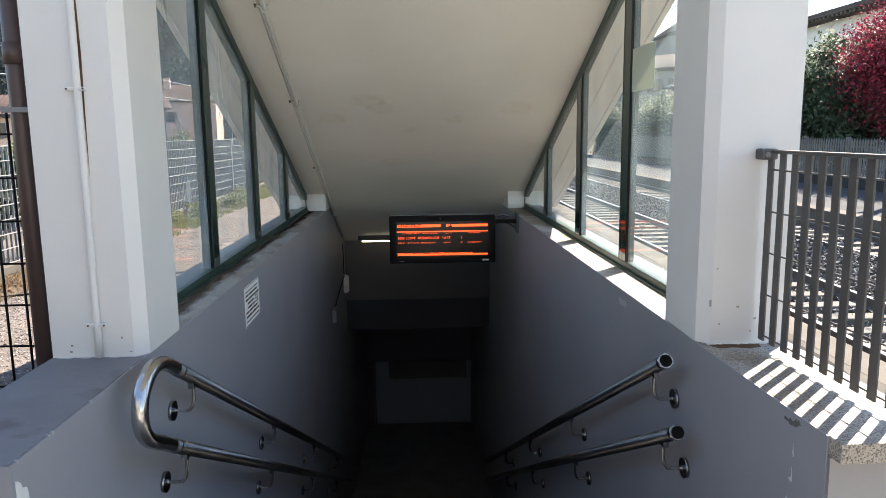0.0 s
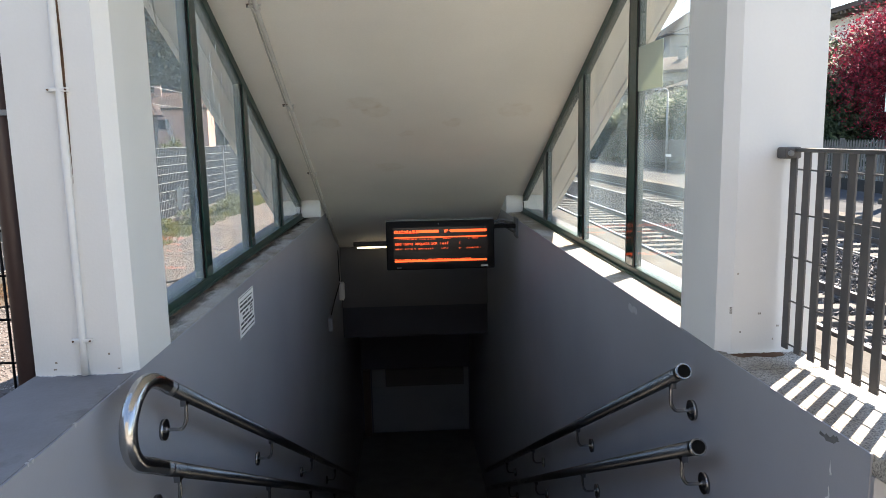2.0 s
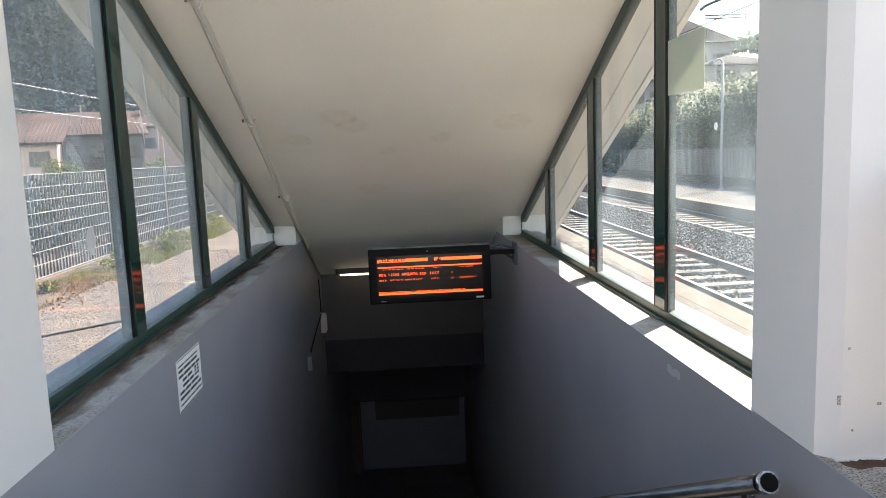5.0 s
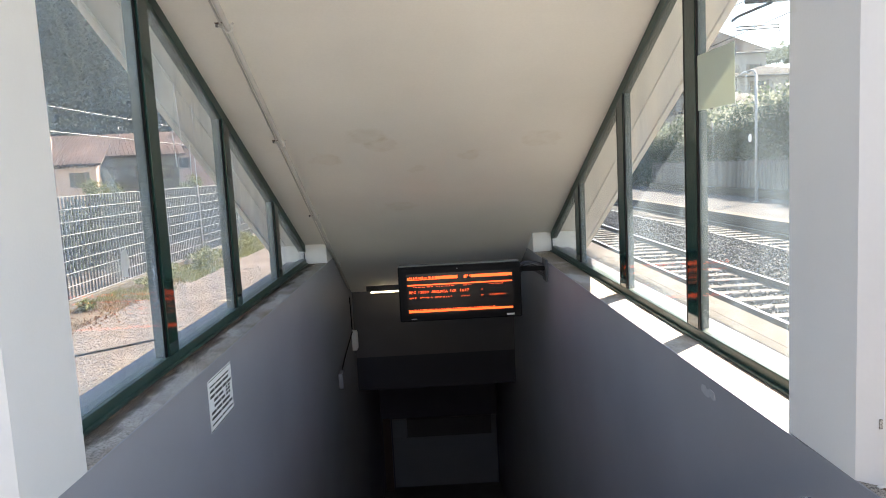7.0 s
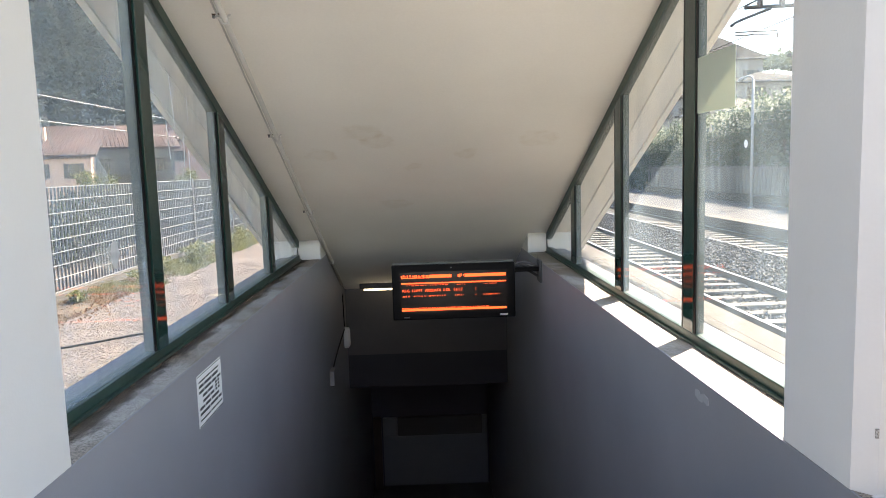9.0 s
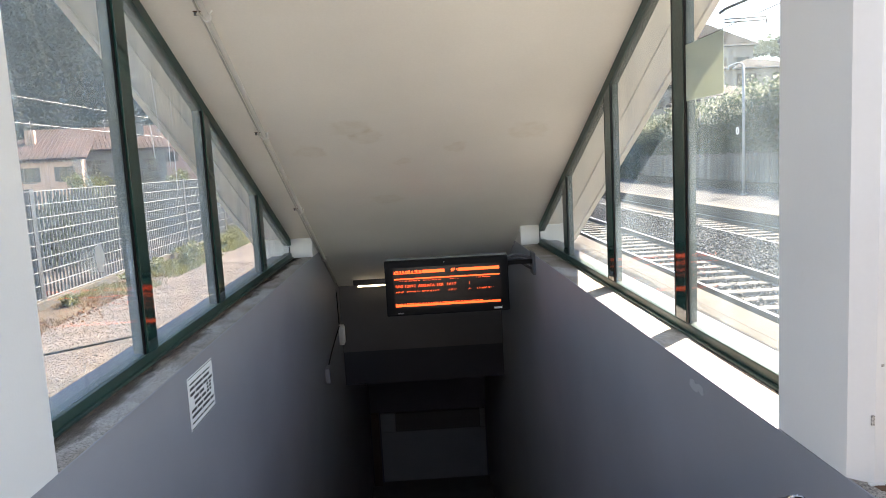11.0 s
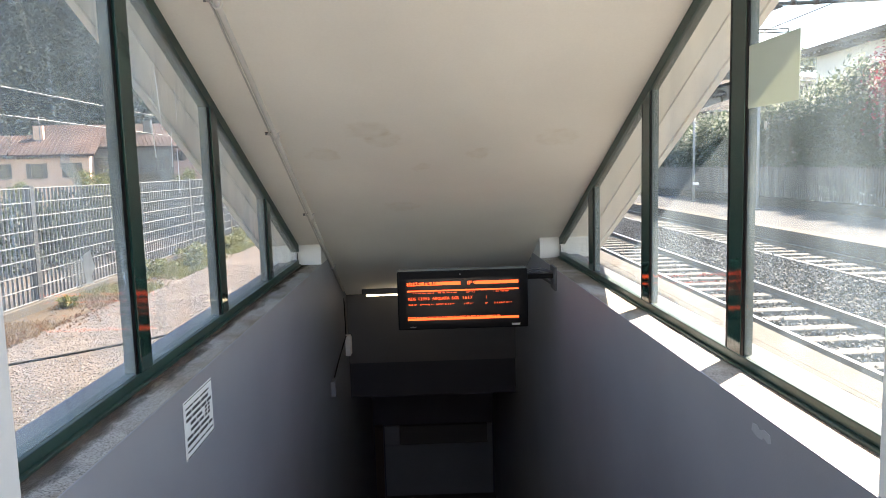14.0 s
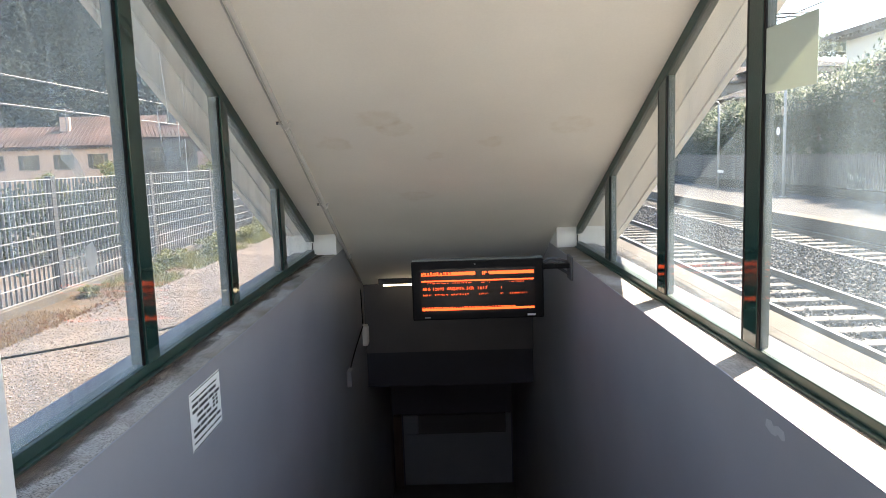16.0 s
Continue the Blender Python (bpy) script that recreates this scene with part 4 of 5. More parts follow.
sc = np.stack([-7.4 + 0.5 * np.sin(sy * 0.9) + sq.normal(size=sn) * 0.5, sy, (1.05 + 0.22 * np.sin(sy * 1.9) + 0.15 * np.sin(sy * 4.7)) * sq.uniform(0, 1, sn) ** 0.6], 1)
scrub = thing("scrub", "dark shaded scrub behind the mesh fence", "bushes")
tagged(part("foliage", leaf_cloud("foliage", sc, 0.09, SCRUB, 42), None, scrub), kind="stuff")

# ---- tracks ----
RZ = -0.55
solid("platform_kerb", box(2.9, 3.2, -25, 120, -0.9, 0.002, bevel=0.01), KERB, "pale stone platform edge", "platform edge", kind="structure")
q = random.Random(19)
near_, far_ = [], []
for k in range(120):
    y = -6 + 0.45 * k
    near_.append((2.58 + 0.04 * math.sin(y * 0.9) + q.uniform(-0.03, 0.03), y))
    far_.append((2.80 + 0.03 * math.sin(y * 1.3) + q.uniform(-0.03, 0.03), y))
solid("platform_band", prism(near_ + far_[::-1], "z", 0.0, 0.004), WORN_BAND, "worn grey band along the platform", "paving", kind="structure")
solid("track_bed", box(3.2, 9.3, -40, 200, -0.94, -0.78), BED, "dark ballast bed of the tracks", "track bed", kind="structure")
SLP = mesh_of("sleeper", box(-1.15, 1.15, -0.13, 0.13, -0.10, 0.06, bevel=0.02), SLEEPER)
tracks = []
for xa, xb in ((4.46, 5.78), (7.80, 9.16)):
    tr = thing("railway_track", "rusty steel rails on concrete sleepers in ballast", "railway track", kind="structure")
    for x in (xa, xb):
        prof = [(x - 0.07, RZ - 0.15), (x + 0.07, RZ - 0.15), (x + 0.07, RZ - 0.135), (x + 0.012, RZ - 0.12), (x + 0.012, RZ - 0.04), (x + 0.035, RZ - 0.03), (x + 0.035, RZ - 0.002), (x - 0.035, RZ - 0.002), (x - 0.035, RZ - 0.03), (x - 0.012, RZ - 0.04), (x - 0.012, RZ - 0.12), (x - 0.07, RZ - 0.135)]
        part("rail", prism(prof, "y", -40, 200), RAIL_SIDE, tr)
        part("rail_head", box(x - 0.03, x + 0.03, -40, 200, RZ - 0.002, RZ + 0.002), RAIL_TOP, tr)
    for k in range(-22, 75):
        s = part("sleeper", SLP, None, tr)
        s.location = ((xa + xb) / 2, 2 + 0.62 * k, RZ - 0.17)
rg = np.random.default_rng(3)
N = 44000
px, py = rg.uniform(3.4, 9.25, N), 2 + 40 * rg.beta(1.0, 1.7, N)
py[38000:] = rg.uniform(-12, 2, 6000)
pz = -0.78 + rg.uniform(0, 0.10, N)
mid = np.abs(px - 6.8) < 1.0
pz[mid] += 0.12
pz[(np.abs(px - 5.12) < 1.1) | (np.abs(px - 8.48) < 1.1)] += 0.012
base = np.array([(1, 0, 0), (-1, 0, 0), (0, 1, 0), (0, -1, 0), (0, 0, 1), (0, 0, -1)], float)
rad = rg.uniform(0.022, 0.046, (N, 1, 1)) * rg.uniform(0.6, 1.4, (N, 6, 1))
turns = rg.normal(size=(N, 3, 3))
qs, _ = np.linalg.qr(turns)
V = (np.einsum("nij,kj->nki", qs, base) * rad + np.stack([px, py, pz], 1)[:, None]).reshape(-1, 3)
F8 = [(0, 2, 4), (2, 1, 4), (1, 3, 4), (3, 0, 4), (2, 0, 5), (1, 2, 5), (3, 1, 5), (0, 3, 5)]
F = [(6 * i + a, 6 * i + b, 6 * i + c) for i in range(N) for a, b, c in F8]
tagged(new("ballast", raw_mesh("ballast", V.tolist(), F, STONE)), "loose grey ballast stones between the rails", "ballast", kind="stuff")

# pebbles over the yard and the platform's far side
def stones(name, label, n, x0, x1, y0, y1, z, lo, hi, material, seed):
    q = np.random.default_rng(seed)
    x, y = q.uniform(x0, x1, n), y0 + (y1 - y0) * q.beta(1.0, 1.5, n)
    r_ = q.uniform(lo, hi, (n, 1, 1)) * q.uniform(0.6, 1.3, (n, 6, 1))
    t, _ = np.linalg.qr(q.normal(size=(n, 3, 3)))
    v = (np.einsum("nij,kj->nki", t, base) * r_ * (1, 1, 0.7) + np.stack([x, y, np.full(n, z)], 1)[:, None]).reshape(-1, 3)
    f = [(6 * k + a, 6 * k + b, 6 * k + c) for k in range(n) for a, b, c in F8]
    return tagged(new(name, raw_mesh(name, v.tolist(), f, material)), label, "gravel", kind="stuff")


def pebble_mat():
    m, n, l, p = nodes_of("pale pebble")
    geo = n.new("ShaderNodeNewGeometry")
    l.new(ramp(n, l, geo.outputs["Random Per Island"], [(0, (0.055, 0.047, 0.043)), (0.55, (0.145, 0.126, 0.116)), (1, (0.30, 0.275, 0.26))]), p.inputs["Base Color"])
    p.inputs["Roughness"].default_value = 0.95
    return m


stones("gravel", "pale pinkish gravel strewn over the yard", 34000, -4.25, -1.5, 3.7, 15, 0.001, 0.006, 0.014, pebble_mat(), 17)

# ---- far platform, fence, hedge, trees ----
FP = -0.25
solid("platform_far", box(9.75, 14.2, -30, 150, -0.94, FP), ASPHALT, "grey asphalt far platform", "platform", kind="structure")
solid("platform_far_edge", box(9.3, 9.75, -30, 150, -0.94, FP + 0.003, bevel=0.01), KERB, "pale stone edge of the far platform", "platform edge", kind="structure")
pf = thing("picket_fence", "weathered grey picket fence behind the far platform", "fence")
PX = 13.6
pk = mesh_of("picket", prism([(-0.034, 0), (0.034, 0), (0.034, 1.10), (0, 1.18), (-0.034, 1.10)], "x", -0.012, 0.012), PICKET)
for k in range(300):
    p = part("picket", pk, None, pf)
    p.location = (PX, 3 + 0.14 * k, FP + 0.37)
solid("fence_plinth", box(PX - 0.06, PX + 0.14, 3, 46, FP, FP + 0.34, bevel=0.015), TACTILE, "low dark concrete plinth under the picket fence", "plinth", kind="structure")
for z in (0.52, 1.25):
    part("rail", box(PX + 0.013, PX + 0.05, 3, 46, FP + z, FP + z + 0.08), PICKET, pf)
for k in range(18):
    part("post", box(PX + 0.02, PX + 0.13, 3 + 2.5 * k, 3.11 + 2.5 * k, FP + 0.34, FP + 1.6), PICKET, pf)


def crown_points(n, cx, cy, cz, rx, ry, rz, clumps, seed, shell=0.55):
    """Leaf centres gathered round clumps spread over an uneven crown."""
    g = np.random.default_rng(seed)
    d = g.normal(size=(clumps, 3))
    d /= np.linalg.norm(d, axis=1)[:, None]
    cc = d * g.uniform(shell, 1.0, (clumps, 1)) * (rx, ry, rz) + (cx, cy, cz)
    k = g.integers(0, clumps, n)
    return cc[k] + g.normal(size=(n, 3)) * np.array((rx, ry, rz)) * 0.17




def hedge(y0, y1, top, n, seed, x0=14.3):
    g = np.random.default_rng(seed)
    m = int((y1 - y0) * 16)
    cy = g.uniform(y0, y1, m)
    prof = top - 0.08 * np.clip(cy - 28, -1, 16) + 0.22 * np.sin(cy * 1.3) + 0.2 * np.sin(cy * 3.1 + 1)
    cz = FP + prof * g.uniform(0.02, 1.0, m) ** 0.7
    cx = x0 + 0.2 + g.uniform(0, 1.2, m) + 0.25 * (cz / top)
    k = g.integers(0, m, n)
    c = np.stack([cx[k], cy[k], cz[k]], 1) + g.normal(size=(n, 3)) * (0.25, 0.3, 0.3)
    return c


hp = hedge(24.6, 60, 4.45, 110000, 21)
hob = thing("hedge", "tall dark green hedge with flowering top paled for sun", "hedge")
tagged(part("foliage", leaf_cloud("foliage", hp, 0.10, HEDGE, 5), None, hob), kind="stuff")
# Leaves above a set height are coloured paler, painting sun on the top.
tip = hp[hp[:, 2] > 3.2 - 0.08 * np.clip(hp[:, 1] - 28, -1, 16)][:: 2] + (-0.12, 0, 0.18)
tagged(part("pale_foliage", leaf_cloud("pale_foliage", tip, 0.075, SUNLIT_BLOSSOM, 6), None, hob), kind="stuff")
for k in range(17):
    part("stem", tube([(15.0, 25.5 + 2 * k, FP - 0.7), (15.0 + 0.2 * math.sin(k), 25.5 + 2 * k, 2.4)], 0.06, 8), BARK, hob)
rt = thing("red_tree", "dark red leaved plum tree above the hedge", "tree")
TX, TY = 16.35, 23.3
part("trunk", tube(bend([(TX, TY, FP - 0.7), (TX - 0.1, TY + 0.05, 1.4), (TX, TY, 3.2)]), 0.16, 12), BARK, rt)
for k in range(7):
    a = 0.9 * k
    part("limb", tube(bend([(TX - 0.1, TY, 1.5 + 0.15 * k), (TX + 0.8 * math.cos(a), TY + 0.9 * math.sin(a), 3.0), (TX + 1.4 * math.cos(a), TY + 1.9 * math.sin(a), 4.6)]), 0.05, 8), BARK, rt)
crown = [crown_points(46000, TX, TY, 3.7, 2.2, 2.7, 2.0, 170, 31, 0.5), crown_points(16000, TX + 0.4, TY, 5.6, 1.5, 1.9, 1.6, 80, 34, 0.4), crown_points(9000, TX + 0.2, TY, 2.0, 1.8, 2.2, 1.2, 60, 32)]
tagged(part("crown", leaf_cloud("crown", np.concatenate(crown), 0.052, MAPLE, 33), None, rt), kind="stuff")


# ---- houses ----
def house(name, label, at, turn, size, wall_h, roof_h, wall, tiles, rows, cols, eave=0.5, chimney=True, raise_by=0.0):
    """Rendered house with a gabled tiled roof, shuttered windows, rafters and a chimney. The front looks along its -y."""
    lx, ly = size
    h = thing(name, label, "house")
    h.matrix_basis = pose(*at, 0, 0, turn)
    part("wall", box(-lx / 2, lx / 2, 0, ly, 0, wall_h), wall, h)
    e = eave
    sl = roof_h / (ly / 2)
    rf_ = part("roof", prism([(-e, wall_h - e * sl), (ly / 2, wall_h + roof_h), (ly + e, wall_h - e * sl), (ly + e, wall_h - e * sl + 0.18), (ly / 2, wall_h + roof_h + 0.2), (-e, wall_h - e * sl + 0.18)], "x", -lx / 2 - e, lx / 2 + e), tiles, h)
    part("gable", prism([(0.01, wall_h), (ly - 0.01, wall_h), (ly / 2, wall_h + roof_h - 0.02)], "x", -lx / 2 + 0.01, lx / 2 - 0.01), wall, h)
    n = int(lx / 0.32)
    course = mesh_of("tile_row", tube([(0, -e - 0.03, wall_h - e * sl + 0.19), (0, ly / 2, wall_h + roof_h + 0.21)], 0.028, 6), tiles)
    rafter = mesh_of("rafter", box(-0.05, 0.05, -e + 0.03, 0.0, wall_h - e * sl - 0.12, wall_h - e * sl + 0.0), SHUTTER)
    for k in range(n + 1):
        x = -lx / 2 + lx * k / n
        t = part("tile_row", course, None, rf_)
        t.location.x = x
        t = part("rafter", rafter, None, rf_)
        t.location.x = x
    if chimney:
        part("chimney", box(lx * 0.2, lx * 0.2 + 0.7, ly * 0.35, ly * 0.35 + 0.6, wall_h + roof_h * 0.4, wall_h + roof_h + 0.9), wall, rf_)
    for r in range(rows):
        for c in range(cols):
            x = -lx / 2 + lx * (c + 0.5) / cols
            z = wall_h * (r + 0.5) / rows - 0.2 + raise_by
            w = part("window", box(x - 0.38, x + 0.38, -0.02, 0.05, z - 0.55, z + 0.55), WINDOW_DARK, h)
            for s in (-1, 1):
                part("shutter", box(x + s * 0.4, x + s * 0.74, -0.06, -0.021, z - 0.57, z + 0.57), SHUTTER, w)
            part("sill", box(x - 0.5, x + 0.5, -0.12, 0.0, z - 0.65, z - 0.58), RENDER_GREY, w)
    return h


# across the tracks
house("white_house", "white rendered house with a dark tiled roof and timber eaves", (19, 26.5, -0.9), -90, (21, 9), 7.65, 1.1, RENDER_WHITE, ROOF_DARK, 2, 6, 0.8)


def hip_house(name, label, at, half, wall_h, roof_h, wall, tiles, courses, windows, eave=0.45):
    """Square house under a hipped roof laid in overlapping courses."""
    h = thing(name, label, "house", at=at)
    part("wall", box(-half, half, -half, half, 0, wall_h), wall, h)
    roof_ = part("roof", box(-half - eave, half + eave, -half - eave, half + eave, wall_h + 0.001, wall_h + 0.12), tiles, h)
    e = half + eave
    for k in range(courses):
        a, b = e * (1 - k / courses), e * (1 - (k + 0.96) / courses) + 0.002
        z0, z1 = wall_h + 0.121 + roof_h * k / courses, wall_h + 0.121 + roof_h * (k + 1) / courses
        bm = bmesh.new()
        lo = [bm.verts.new((x * a * 1.02, y * a * 1.02, z0)) for x, y in ((-1, -1), (1, -1), (1, 1), (-1, 1))]
        hi = [bm.verts.new((x * b, y * b, z1 - 0.001)) for x, y in ((-1, -1), (1, -1), (1, 1), (-1, 1))]
        bm.faces.new(lo[::-1]), bm.faces.new(hi)
        for m in range(4):
            bm.faces.new((lo[m], lo[(m + 1) % 4], hi[(m + 1) % 4], hi[m]))
        part("tile_course", bm, tiles, roof_)
    part("finial", tube([(0, 0, wall_h + roof_h), (0, 0, wall_h + roof_h + 0.35)], 0.09, 8), tiles, roof_)
    part("gutter", tube([(-e, -e - 0.05, wall_h + 0.05), (e, -e - 0.05, wall_h + 0.05)], 0.06, 8), ZINC, roof_)
    for x, z in windows:
        w = part("window", box(x - 0.42, x + 0.42, -half - 0.02, -half + 0.05, z - 0.6, z + 0.6), WINDOW_DARK, h)
        part("sill", box(x - 0.52, x + 0.52, -half - 0.1, -half - 0.021, z - 0.7, z - 0.62), RENDER_GREY, w)
        for sd in (-1, 1):
            part("shutter", box(x + sd * 0.43, x + sd * 0.83, -half - 0.06, -half - 0.021, z - 0.62, z + 0.62), SHUTTER, w)
    return h


hip_house("tall_house", "tall pale grey house under a steep dark slate hip roof", (33.5, 86.3, -0.9), 4.2, 13.4, 3.4, RENDER_STONE, ROOF_SLATE, 14, [(-2.2, 11.6), (0.4, 11.6), (2.8, 11.6)])
hip_house("pale_house", "white rendered house under a low grey hip roof", (31.6, 70, -0.9), 4.0, 9.2, 1.25, RENDER_STONE, ROOF_GREY, 8, [(-2.0, 8.2), (1.4, 8.2)])
hip_house("low_house", "low house with a pale tiled hip roof in clear rows", (20.6, 50, -0.9), 2.4, 5.5, 1.0, RENDER_STONE, ROOF_PALE, 9, [(-1.0, 4.3), (1.0, 4.3)])
house("row_house", "pale grey house with dark windows behind the trees", (23.5, 72, -0.9), -40, (10, 8), 8.6, 1.4, RENDER_STONE, ROOF_DARK, 3, 5, 0.6)
# beyond the yard
house("peach_house", "peach rendered house with a red tiled roof", (-34, 58, -0.9), 14, (15, 8), 4.4, 1.5, RENDER_PEACH, ROOF_RED, 1, 6, raise_by=1.15)
grey_house = house("grey_house", "faded grey house with a clay tile roof", (-24.6, 63, -0.9), 26, (6.5, 8), 5.0, 1.4, RENDER_GREY, ROOF_RED, 2, 3)
house("brick_house", "brown pink house with a low tiled roof", (-49, 54, -0.9), 30, (12, 9), 5.0, 1.6, RENDER_PINK, ROOF_RED, 2, 4)
house("back_house", "pale house further up the slope", (-33, 84, -0.9), 10, (20, 9), 6.6, 1.8, RENDER_PINK, ROOF_RED, 2, 6)


bal = part("balcony", box(-2.6, 2.4, -1.0, -0.002, 2.7, 2.84), RENDER_GREY, grey_house)
part("top_bar", box(-2.6, 2.4, -1.0, -0.95, 3.75, 3.8), ZINC, bal)
for k in range(17):
    part("baluster", box(-2.6 + 0.3 * k, -2.56 + 0.3 * k, -0.99, -0.96, 2.84, 3.75), ZINC, bal)
for x0, x1, drop in ((-1.9, -1.1, 0.7), (-0.9, -0.35, 0.55), (0.7, 1.7, 0.8)):
    part("laundry", box(x0, x1, -1.04, -1.005, 3.74 - drop, 3.78), PICKET, bal, "white washing hung over the rail")

for k, (x, y, r, z) in enumerate(((-22.0, 50, 1.3, 0.6), (-16.5, 52, 1.2, 0.5), (-27.5, 51, 1.1, 0.1), (-13.2, 56, 1.5, 0.6))):
    o = thing("shrub", "yellow green shrub in front of the houses", "shrub", "shrubs before the houses")
    part("stem", tube([(x, y, -0.95), (x + 0.1, y, z)], 0.07, 8), BARK, o)
    tagged(part("leaves", leaf_cloud("leaves", crown_points(2600, x, y, z, r, r, r * 1.1, 26, 140 + k, 0.3), 0.11, GRASSM, 150 + k), None, o), kind="stuff")


def aerial(x, y, z):
    o = thing("aerial", "thin metal television aerial on a roof", "aerial", "roof aerials", at=(x, y, z))
    part("mast", tube([(0, 0, -0.5), (0, 0, 1.7)], 0.03, 6), ZINC, o)
    for k in range(4):
        part("rod", tube([(-0.45 + 0.05 * k, 0, 1.6 - 0.14 * k), (0.45 - 0.05 * k, 0, 1.6 - 0.14 * k)], 0.018, 6), ZINC, o)


for x, y, z in ((-31.0, 61.0, 4.9), (-26.6, 64.5, 5.0), (-24.0, 66.0, 5.2), (-36.5, 60.5, 4.9)):
    aerial(x, y, z)

# ---- hills ----
def hill(name, label, x0, x1, y0, y1, top, seed, n, size, material):
    """A wooded slope: a rough sheet with leaf clumps all over it."""
    g = np.random.default_rng(seed)
    hz = lambda u, v: top * np.clip(v, 0, 1) ** 0.8 * (0.82 + 0.18 * np.sin(5 * u + seed) * np.cos(3 * v)) - 1.0
    nx, ny = 30, 20
    vs, fs = [], []
    for i in range(nx + 1):
        for j in range(ny + 1):
            u, v = i / nx, j / ny
            vs.append((x0 + (x1 - x0) * u, y0 + (y1 - y0) * v, float(hz(u, v)) - 0.5))
    for i in range(nx):
        for j in range(ny):
            a = i * (ny + 1) + j
            fs.append((a, a + ny + 1, a + ny + 2, a + 1))
    ob = tagged(new(name, raw_mesh(name, vs, fs, material)), label, "hill", kind="structure")
    u, v = g.uniform(0, 1, n), g.uniform(0, 1, n) ** 1.2
    k = g.integers(0, n // 25, n)
    cu, cv = u[k], v[k]
    c = np.stack([x0 + (x1 - x0) * cu, y0 + (y1 - y0) * cv, hz(cu, cv) + 1.0], 1) + g.normal(size=(n, 3)) * 1.6 * np.array((1.3, 1.3, 1.0))
    tagged(part("tree_crowns", leaf_cloud("tree_crowns", c, size, material, seed + 1), None, ob), kind="stuff")
    return ob


hill("hill_left", "steep dark wooded hillside behind the houses", -190, 20, 108, 230, 100, 3, 260000, 0.34, WOOD_HAZED)
hill("hill_right", "far wooded hill beyond the houses", 118, 420, 130, 330, 66, 8, 50000, 1.0, HILL_HAZED)

# ---- overhead line, lamp posts and signs ----
wires = thing("overhead_line", "thin overhead wires above the tracks", "cable")
for x, z in ((5.1, 4.8), (5.1, 5.6), (8.5, 4.8), (8.5, 5.6)):
    part("wire", tube([(x, -20, z), (x, 110, z)], 0.014, 6), WIRE, wires)
yard_wires = thing("yard_cables", "two pale overhead cables running along beyond the yard fence", "cable")
for x, z in ((-9.0, 3.6), (-9.0, 3.0)):
    part("wire", tube([(x, -20, z), (x, 125, z)], 0.011, 6), ZINC, yard_wires)


def lamp_post(x, y, tall, disc, sign):
    o = thing("platform_lamp", "slim grey lamp post on the far platform", "lamp post", "platform lamp posts", at=(x, y, FP))
    part("pole", tube([(0, 0, 0), (0, 0, tall)], 0.05, 14), MAST_GREY, o)
    part("arm", tube(bend([(0, 0, tall), (-0.02, 0.1, tall + 0.12), (-0.04, 0.35, tall + 0.17), (-0.05, 0.6, tall + 0.15)]), 0.035, 10), MAST_GREY, o)
    part("head", tube(bend([(-0.05, 0.55, tall + 0.14), (-0.06, 0.8, tall + 0.13), (-0.07, 1.0, tall + 0.10)]), 0.07, 12), MAST_GREY, o)
    part("base", tube([(0, 0, 0), (0, 0, 0.05)], 0.13, 14), MAST_GREY, o)
    if disc:
        d = part("track_disc", tube([(-0.06, 0.35, disc), (-0.075, 0.35, disc)], 0.19, 24), INK, o, "round platform number plate with a dark rim")
        part("face", tube([(-0.076, 0.35, disc), (-0.08, 0.35, disc)], 0.15, 24), PAPER, d)
        part("bracket", tube([(-0.05, 0, disc), (-0.05, 0.2, disc)], 0.012, 8), ZINC, o)
        words("1", -0.082, 0.40, disc - 0.08, 0.22, INK, o, 0.1, (90, 0, -90), "numeral")
    if sign:
        part("small_sign", box(-0.06, -0.04, -0.75, -0.06, sign, sign + 0.12, bevel=0.004), PAPER, o, "small white sign on the post")
    return o


lamp_post(12.2, 34.7, 3.8, 0, 0.78)
lamp_post(12.2, 28.3, 4.75, 2.42, 0)
sp = thing("catenary_mast", "grey steel catenary mast with cantilever arms and a white sign", "mast", at=(11.95, 17.8, FP))
part("pole", tube([(0, 0, 0), (0, 0, 7.6)], 0.11, 18), MAST_GREY, sp)
part("base", box(-0.3, 0.3, -0.3, 0.3, 0, 0.12, bevel=0.02), KERB, sp)
part("arm", tube([(0, 0, 5.32), (-4.75, 0, 5.2)], 0.045, 8), WIRE, sp)
part("strut", tube(bend([(-5.05, 0, 4.80), (-4.9, 0, 4.90), (-4.5, 0, 5.05), (-4.15, 0, 5.17)]), 0.035, 10), WIRE, sp)
for dz in (0.0, 0.07):
    part("steady_arm", tube([(-4.95, 0, 4.60 + dz), (-4.0, 0, 4.62 + dz)], 0.016, 8), WIRE, sp)
part("hook", tube([(-4.0, 0, 4.69), (-3.98, 0, 4.52)], 0.014, 8), WIRE, sp)
part("stay", tube([(0, 0, 7.4), (-4.7, 0, 5.25)], 0.02, 8), WIRE, sp)
for x in (-3.4, -3.9, -4.4):
    part("insulator", tube([(x, 0, 5.18), (x, 0, 5.40)], 0.07, 10), BROWN_PIPE, sp)
pl = part("plate", box(-0.58, -0.16, -0.16, -0.145, 2.26, 2.84, bevel=0.004), PAPER, sp, "white sign with a red ring")
ring = bmesh.new()
for k in range(24):
    a, b = 2 * math.pi * k / 24, 2 * math.pi * (k + 1) / 24
    q = [ring.verts.new((-0.37 + r * math.cos(t), -0.1625, 2.62 + r * math.sin(t))) for r, t in ((0.12, a), (0.16, a), (0.16, b), (0.12, b))]
    ring.faces.new(q)
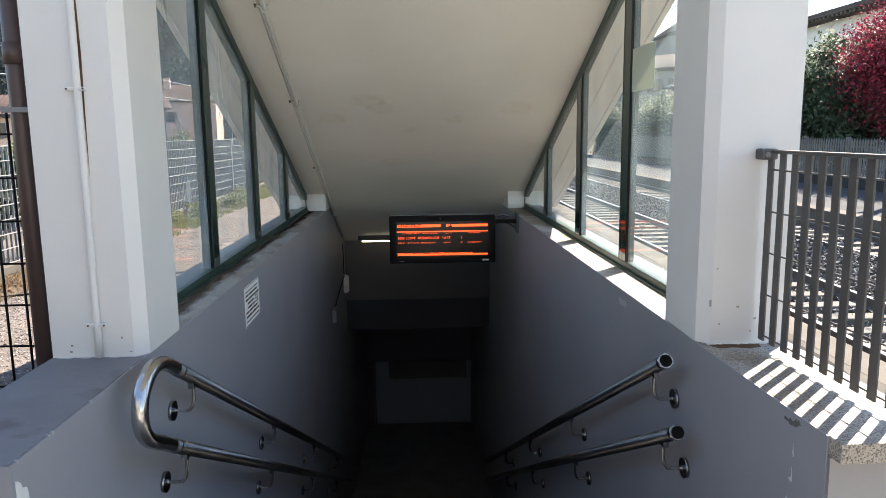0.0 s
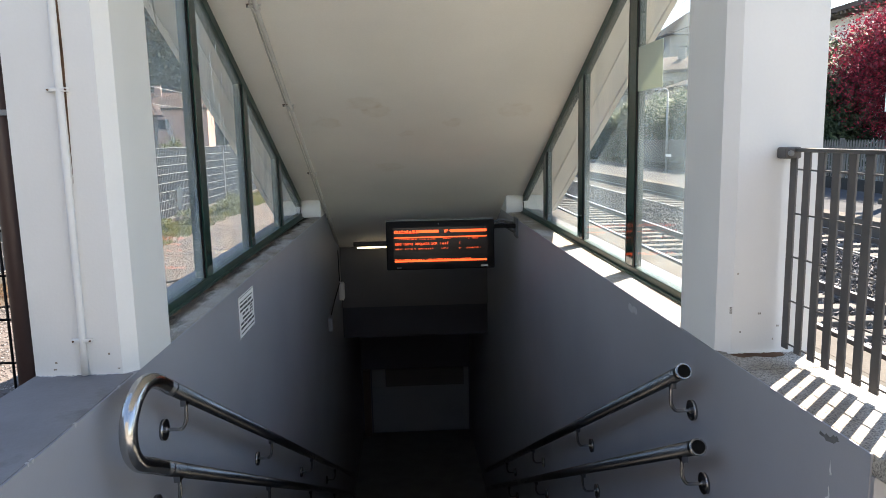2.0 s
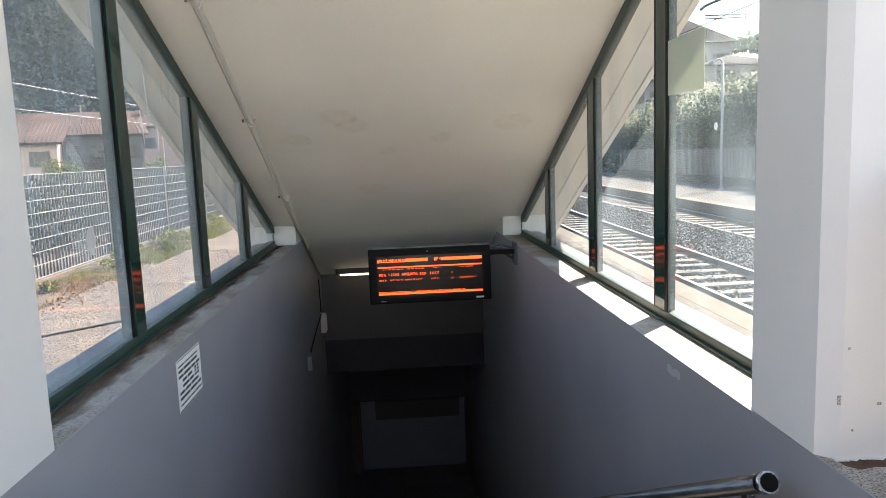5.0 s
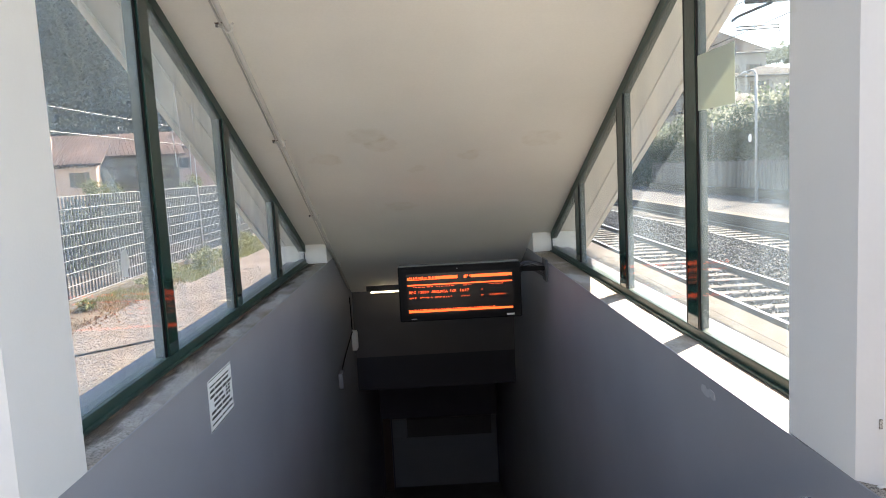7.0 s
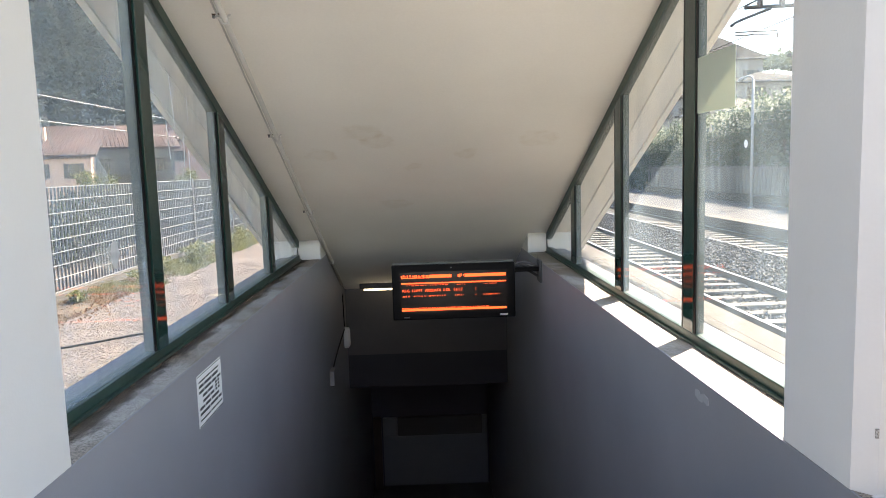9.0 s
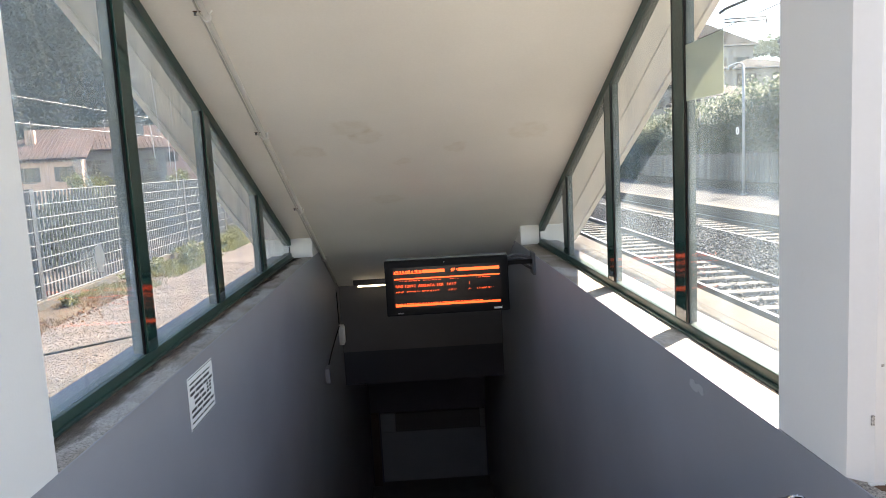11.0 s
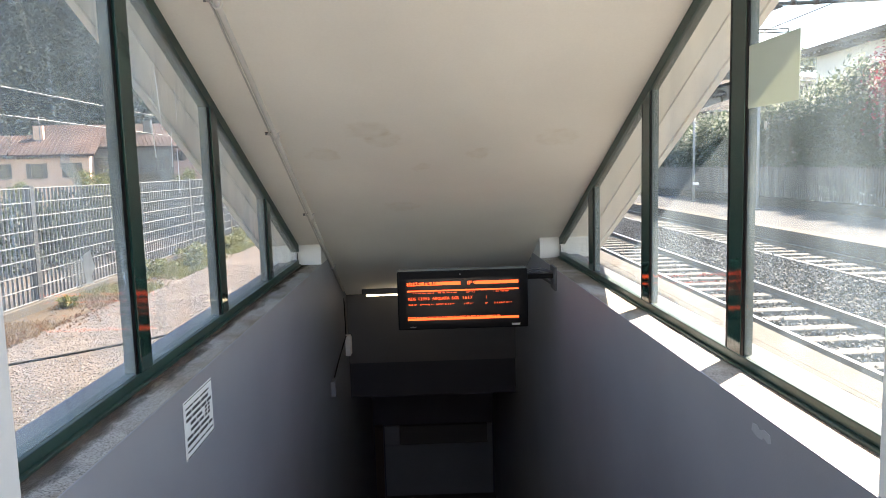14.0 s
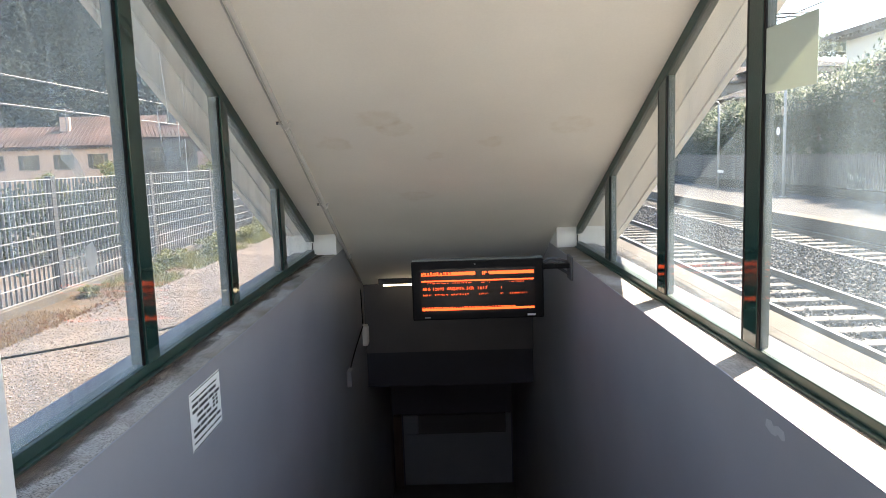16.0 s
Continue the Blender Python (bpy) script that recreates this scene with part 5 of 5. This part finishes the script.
part("ring", ring, RED_INK, pl)
part("symbol", box(-0.39, -0.35, -0.164, -0.161, 2.54, 2.70), INK, pl)
for k in range(3):
    part("text_bar", box(-0.55, -0.20, -0.164, -0.161, 2.29 + 0.05 * k, 2.315 + 0.05 * k), INK, pl)

# ---- weeds along the yard fence ----


def blades(name, n, x0, x1, y0, y1, h, material, seed):
    q = np.random.default_rng(seed)
    x, y = q.uniform(x0, x1, n), q.uniform(y0, y1, n)
    keep = (np.sin(y * 2.1 + seed) + np.sin(y * 5.3) * 0.6 + q.normal(size=n) * 0.5) > -0.3
    x, y = x[keep], y[keep]
    n = len(x)
    a = q.uniform(0, 2 * np.pi, n)
    hh = h * q.uniform(0.4, 1.3, n)
    w = 0.005
    lean = q.normal(size=(n, 2)) * hh[:, None] * 0.4
    p = np.stack([x, y, np.zeros(n)], 1)
    s = np.stack([np.cos(a) * w, np.sin(a) * w, np.zeros(n)], 1)
    t = p + np.stack([lean[:, 0], lean[:, 1], hh], 1)
    v = np.stack([p - s, p + s, t], 1).reshape(-1, 3)
    return raw_mesh(name, v.tolist(), [(3 * i, 3 * i + 1, 3 * i + 2) for i in range(n)], material)


tagged(new("soil_strip", mesh_of("soil_strip", box(FX + 0.1, FX + 0.75, -2, 60, 0.0, 0.012), SOIL)), "dry soil strip along the fence", "soil", kind="structure")
tagged(new("dry_weeds", blades("dry_weeds", 26000, FX + 0.08, FX + 0.8, 5, 16, 0.05, DRYM, 2)), "dry brown weeds along the fence foot", "weeds", kind="stuff")
tagged(new("grass", blades("grass", 36000, FX + 0.1, FX + 1.0, 11.5, 27, 0.10, GRASSM, 3)), "bright green grass along the fence", "grass", kind="stuff")
lq = np.random.default_rng(77)
ly_ = lq.uniform(4.5, 14, 900)
lc = np.stack([FX + 0.62 + 0.18 * np.sin(ly_ * 1.4) + lq.normal(size=900) * 0.14, ly_, lq.uniform(0.018, 0.035, 900)], 1)
tagged(new("leaf_litter", leaf_cloud("leaf_litter", lc, 0.026, leafy("dead leaves", (0.07, 0.035, 0.022), (0.24, 0.13, 0.08), 0.8), 78)), "dead brown leaves strewn along the fence foot", "leaf litter", kind="stuff")
hose = thing("ground_cable", "dark cable lying across the gravel yard", "cable")
part("strand", tube(bend([(-4.6, 7.5, 0.012), (-3.7, 8.15, 0.012), (-3.0, 8.8, 0.012), (-2.3, 9.6, 0.012), (-1.7, 10.2, 0.012)]), 0.012, 8), BLACK, hose)
# leafy weed clumps
for k, (x, y, r) in enumerate(((FX + 0.5, 12.6, 0.16), (FX + 0.35, 13.6, 0.22), (FX + 0.7, 14.5, 0.2), (FX + 0.4, 15.6, 0.28), (FX + 0.7, 17.0, 0.3), (FX + 0.5, 18.6, 0.32), (FX + 0.3, 10.9, 0.12))):
    cl_ = crown_points(700, x, y, r * 0.6, r, r * 1.6, r * 0.6, 14, 60 + k, 0.2)
    cl_[:, 2] = np.maximum(cl_[:, 2], 0.02)
    o = thing("weed_clump", "low bright green weed clump in the gravel", "weeds", "weeds along the fence")
    tagged(part("leaves", leaf_cloud("leaves", cl_, 0.035, GRASSM, 80 + k), None, o), kind="stuff")
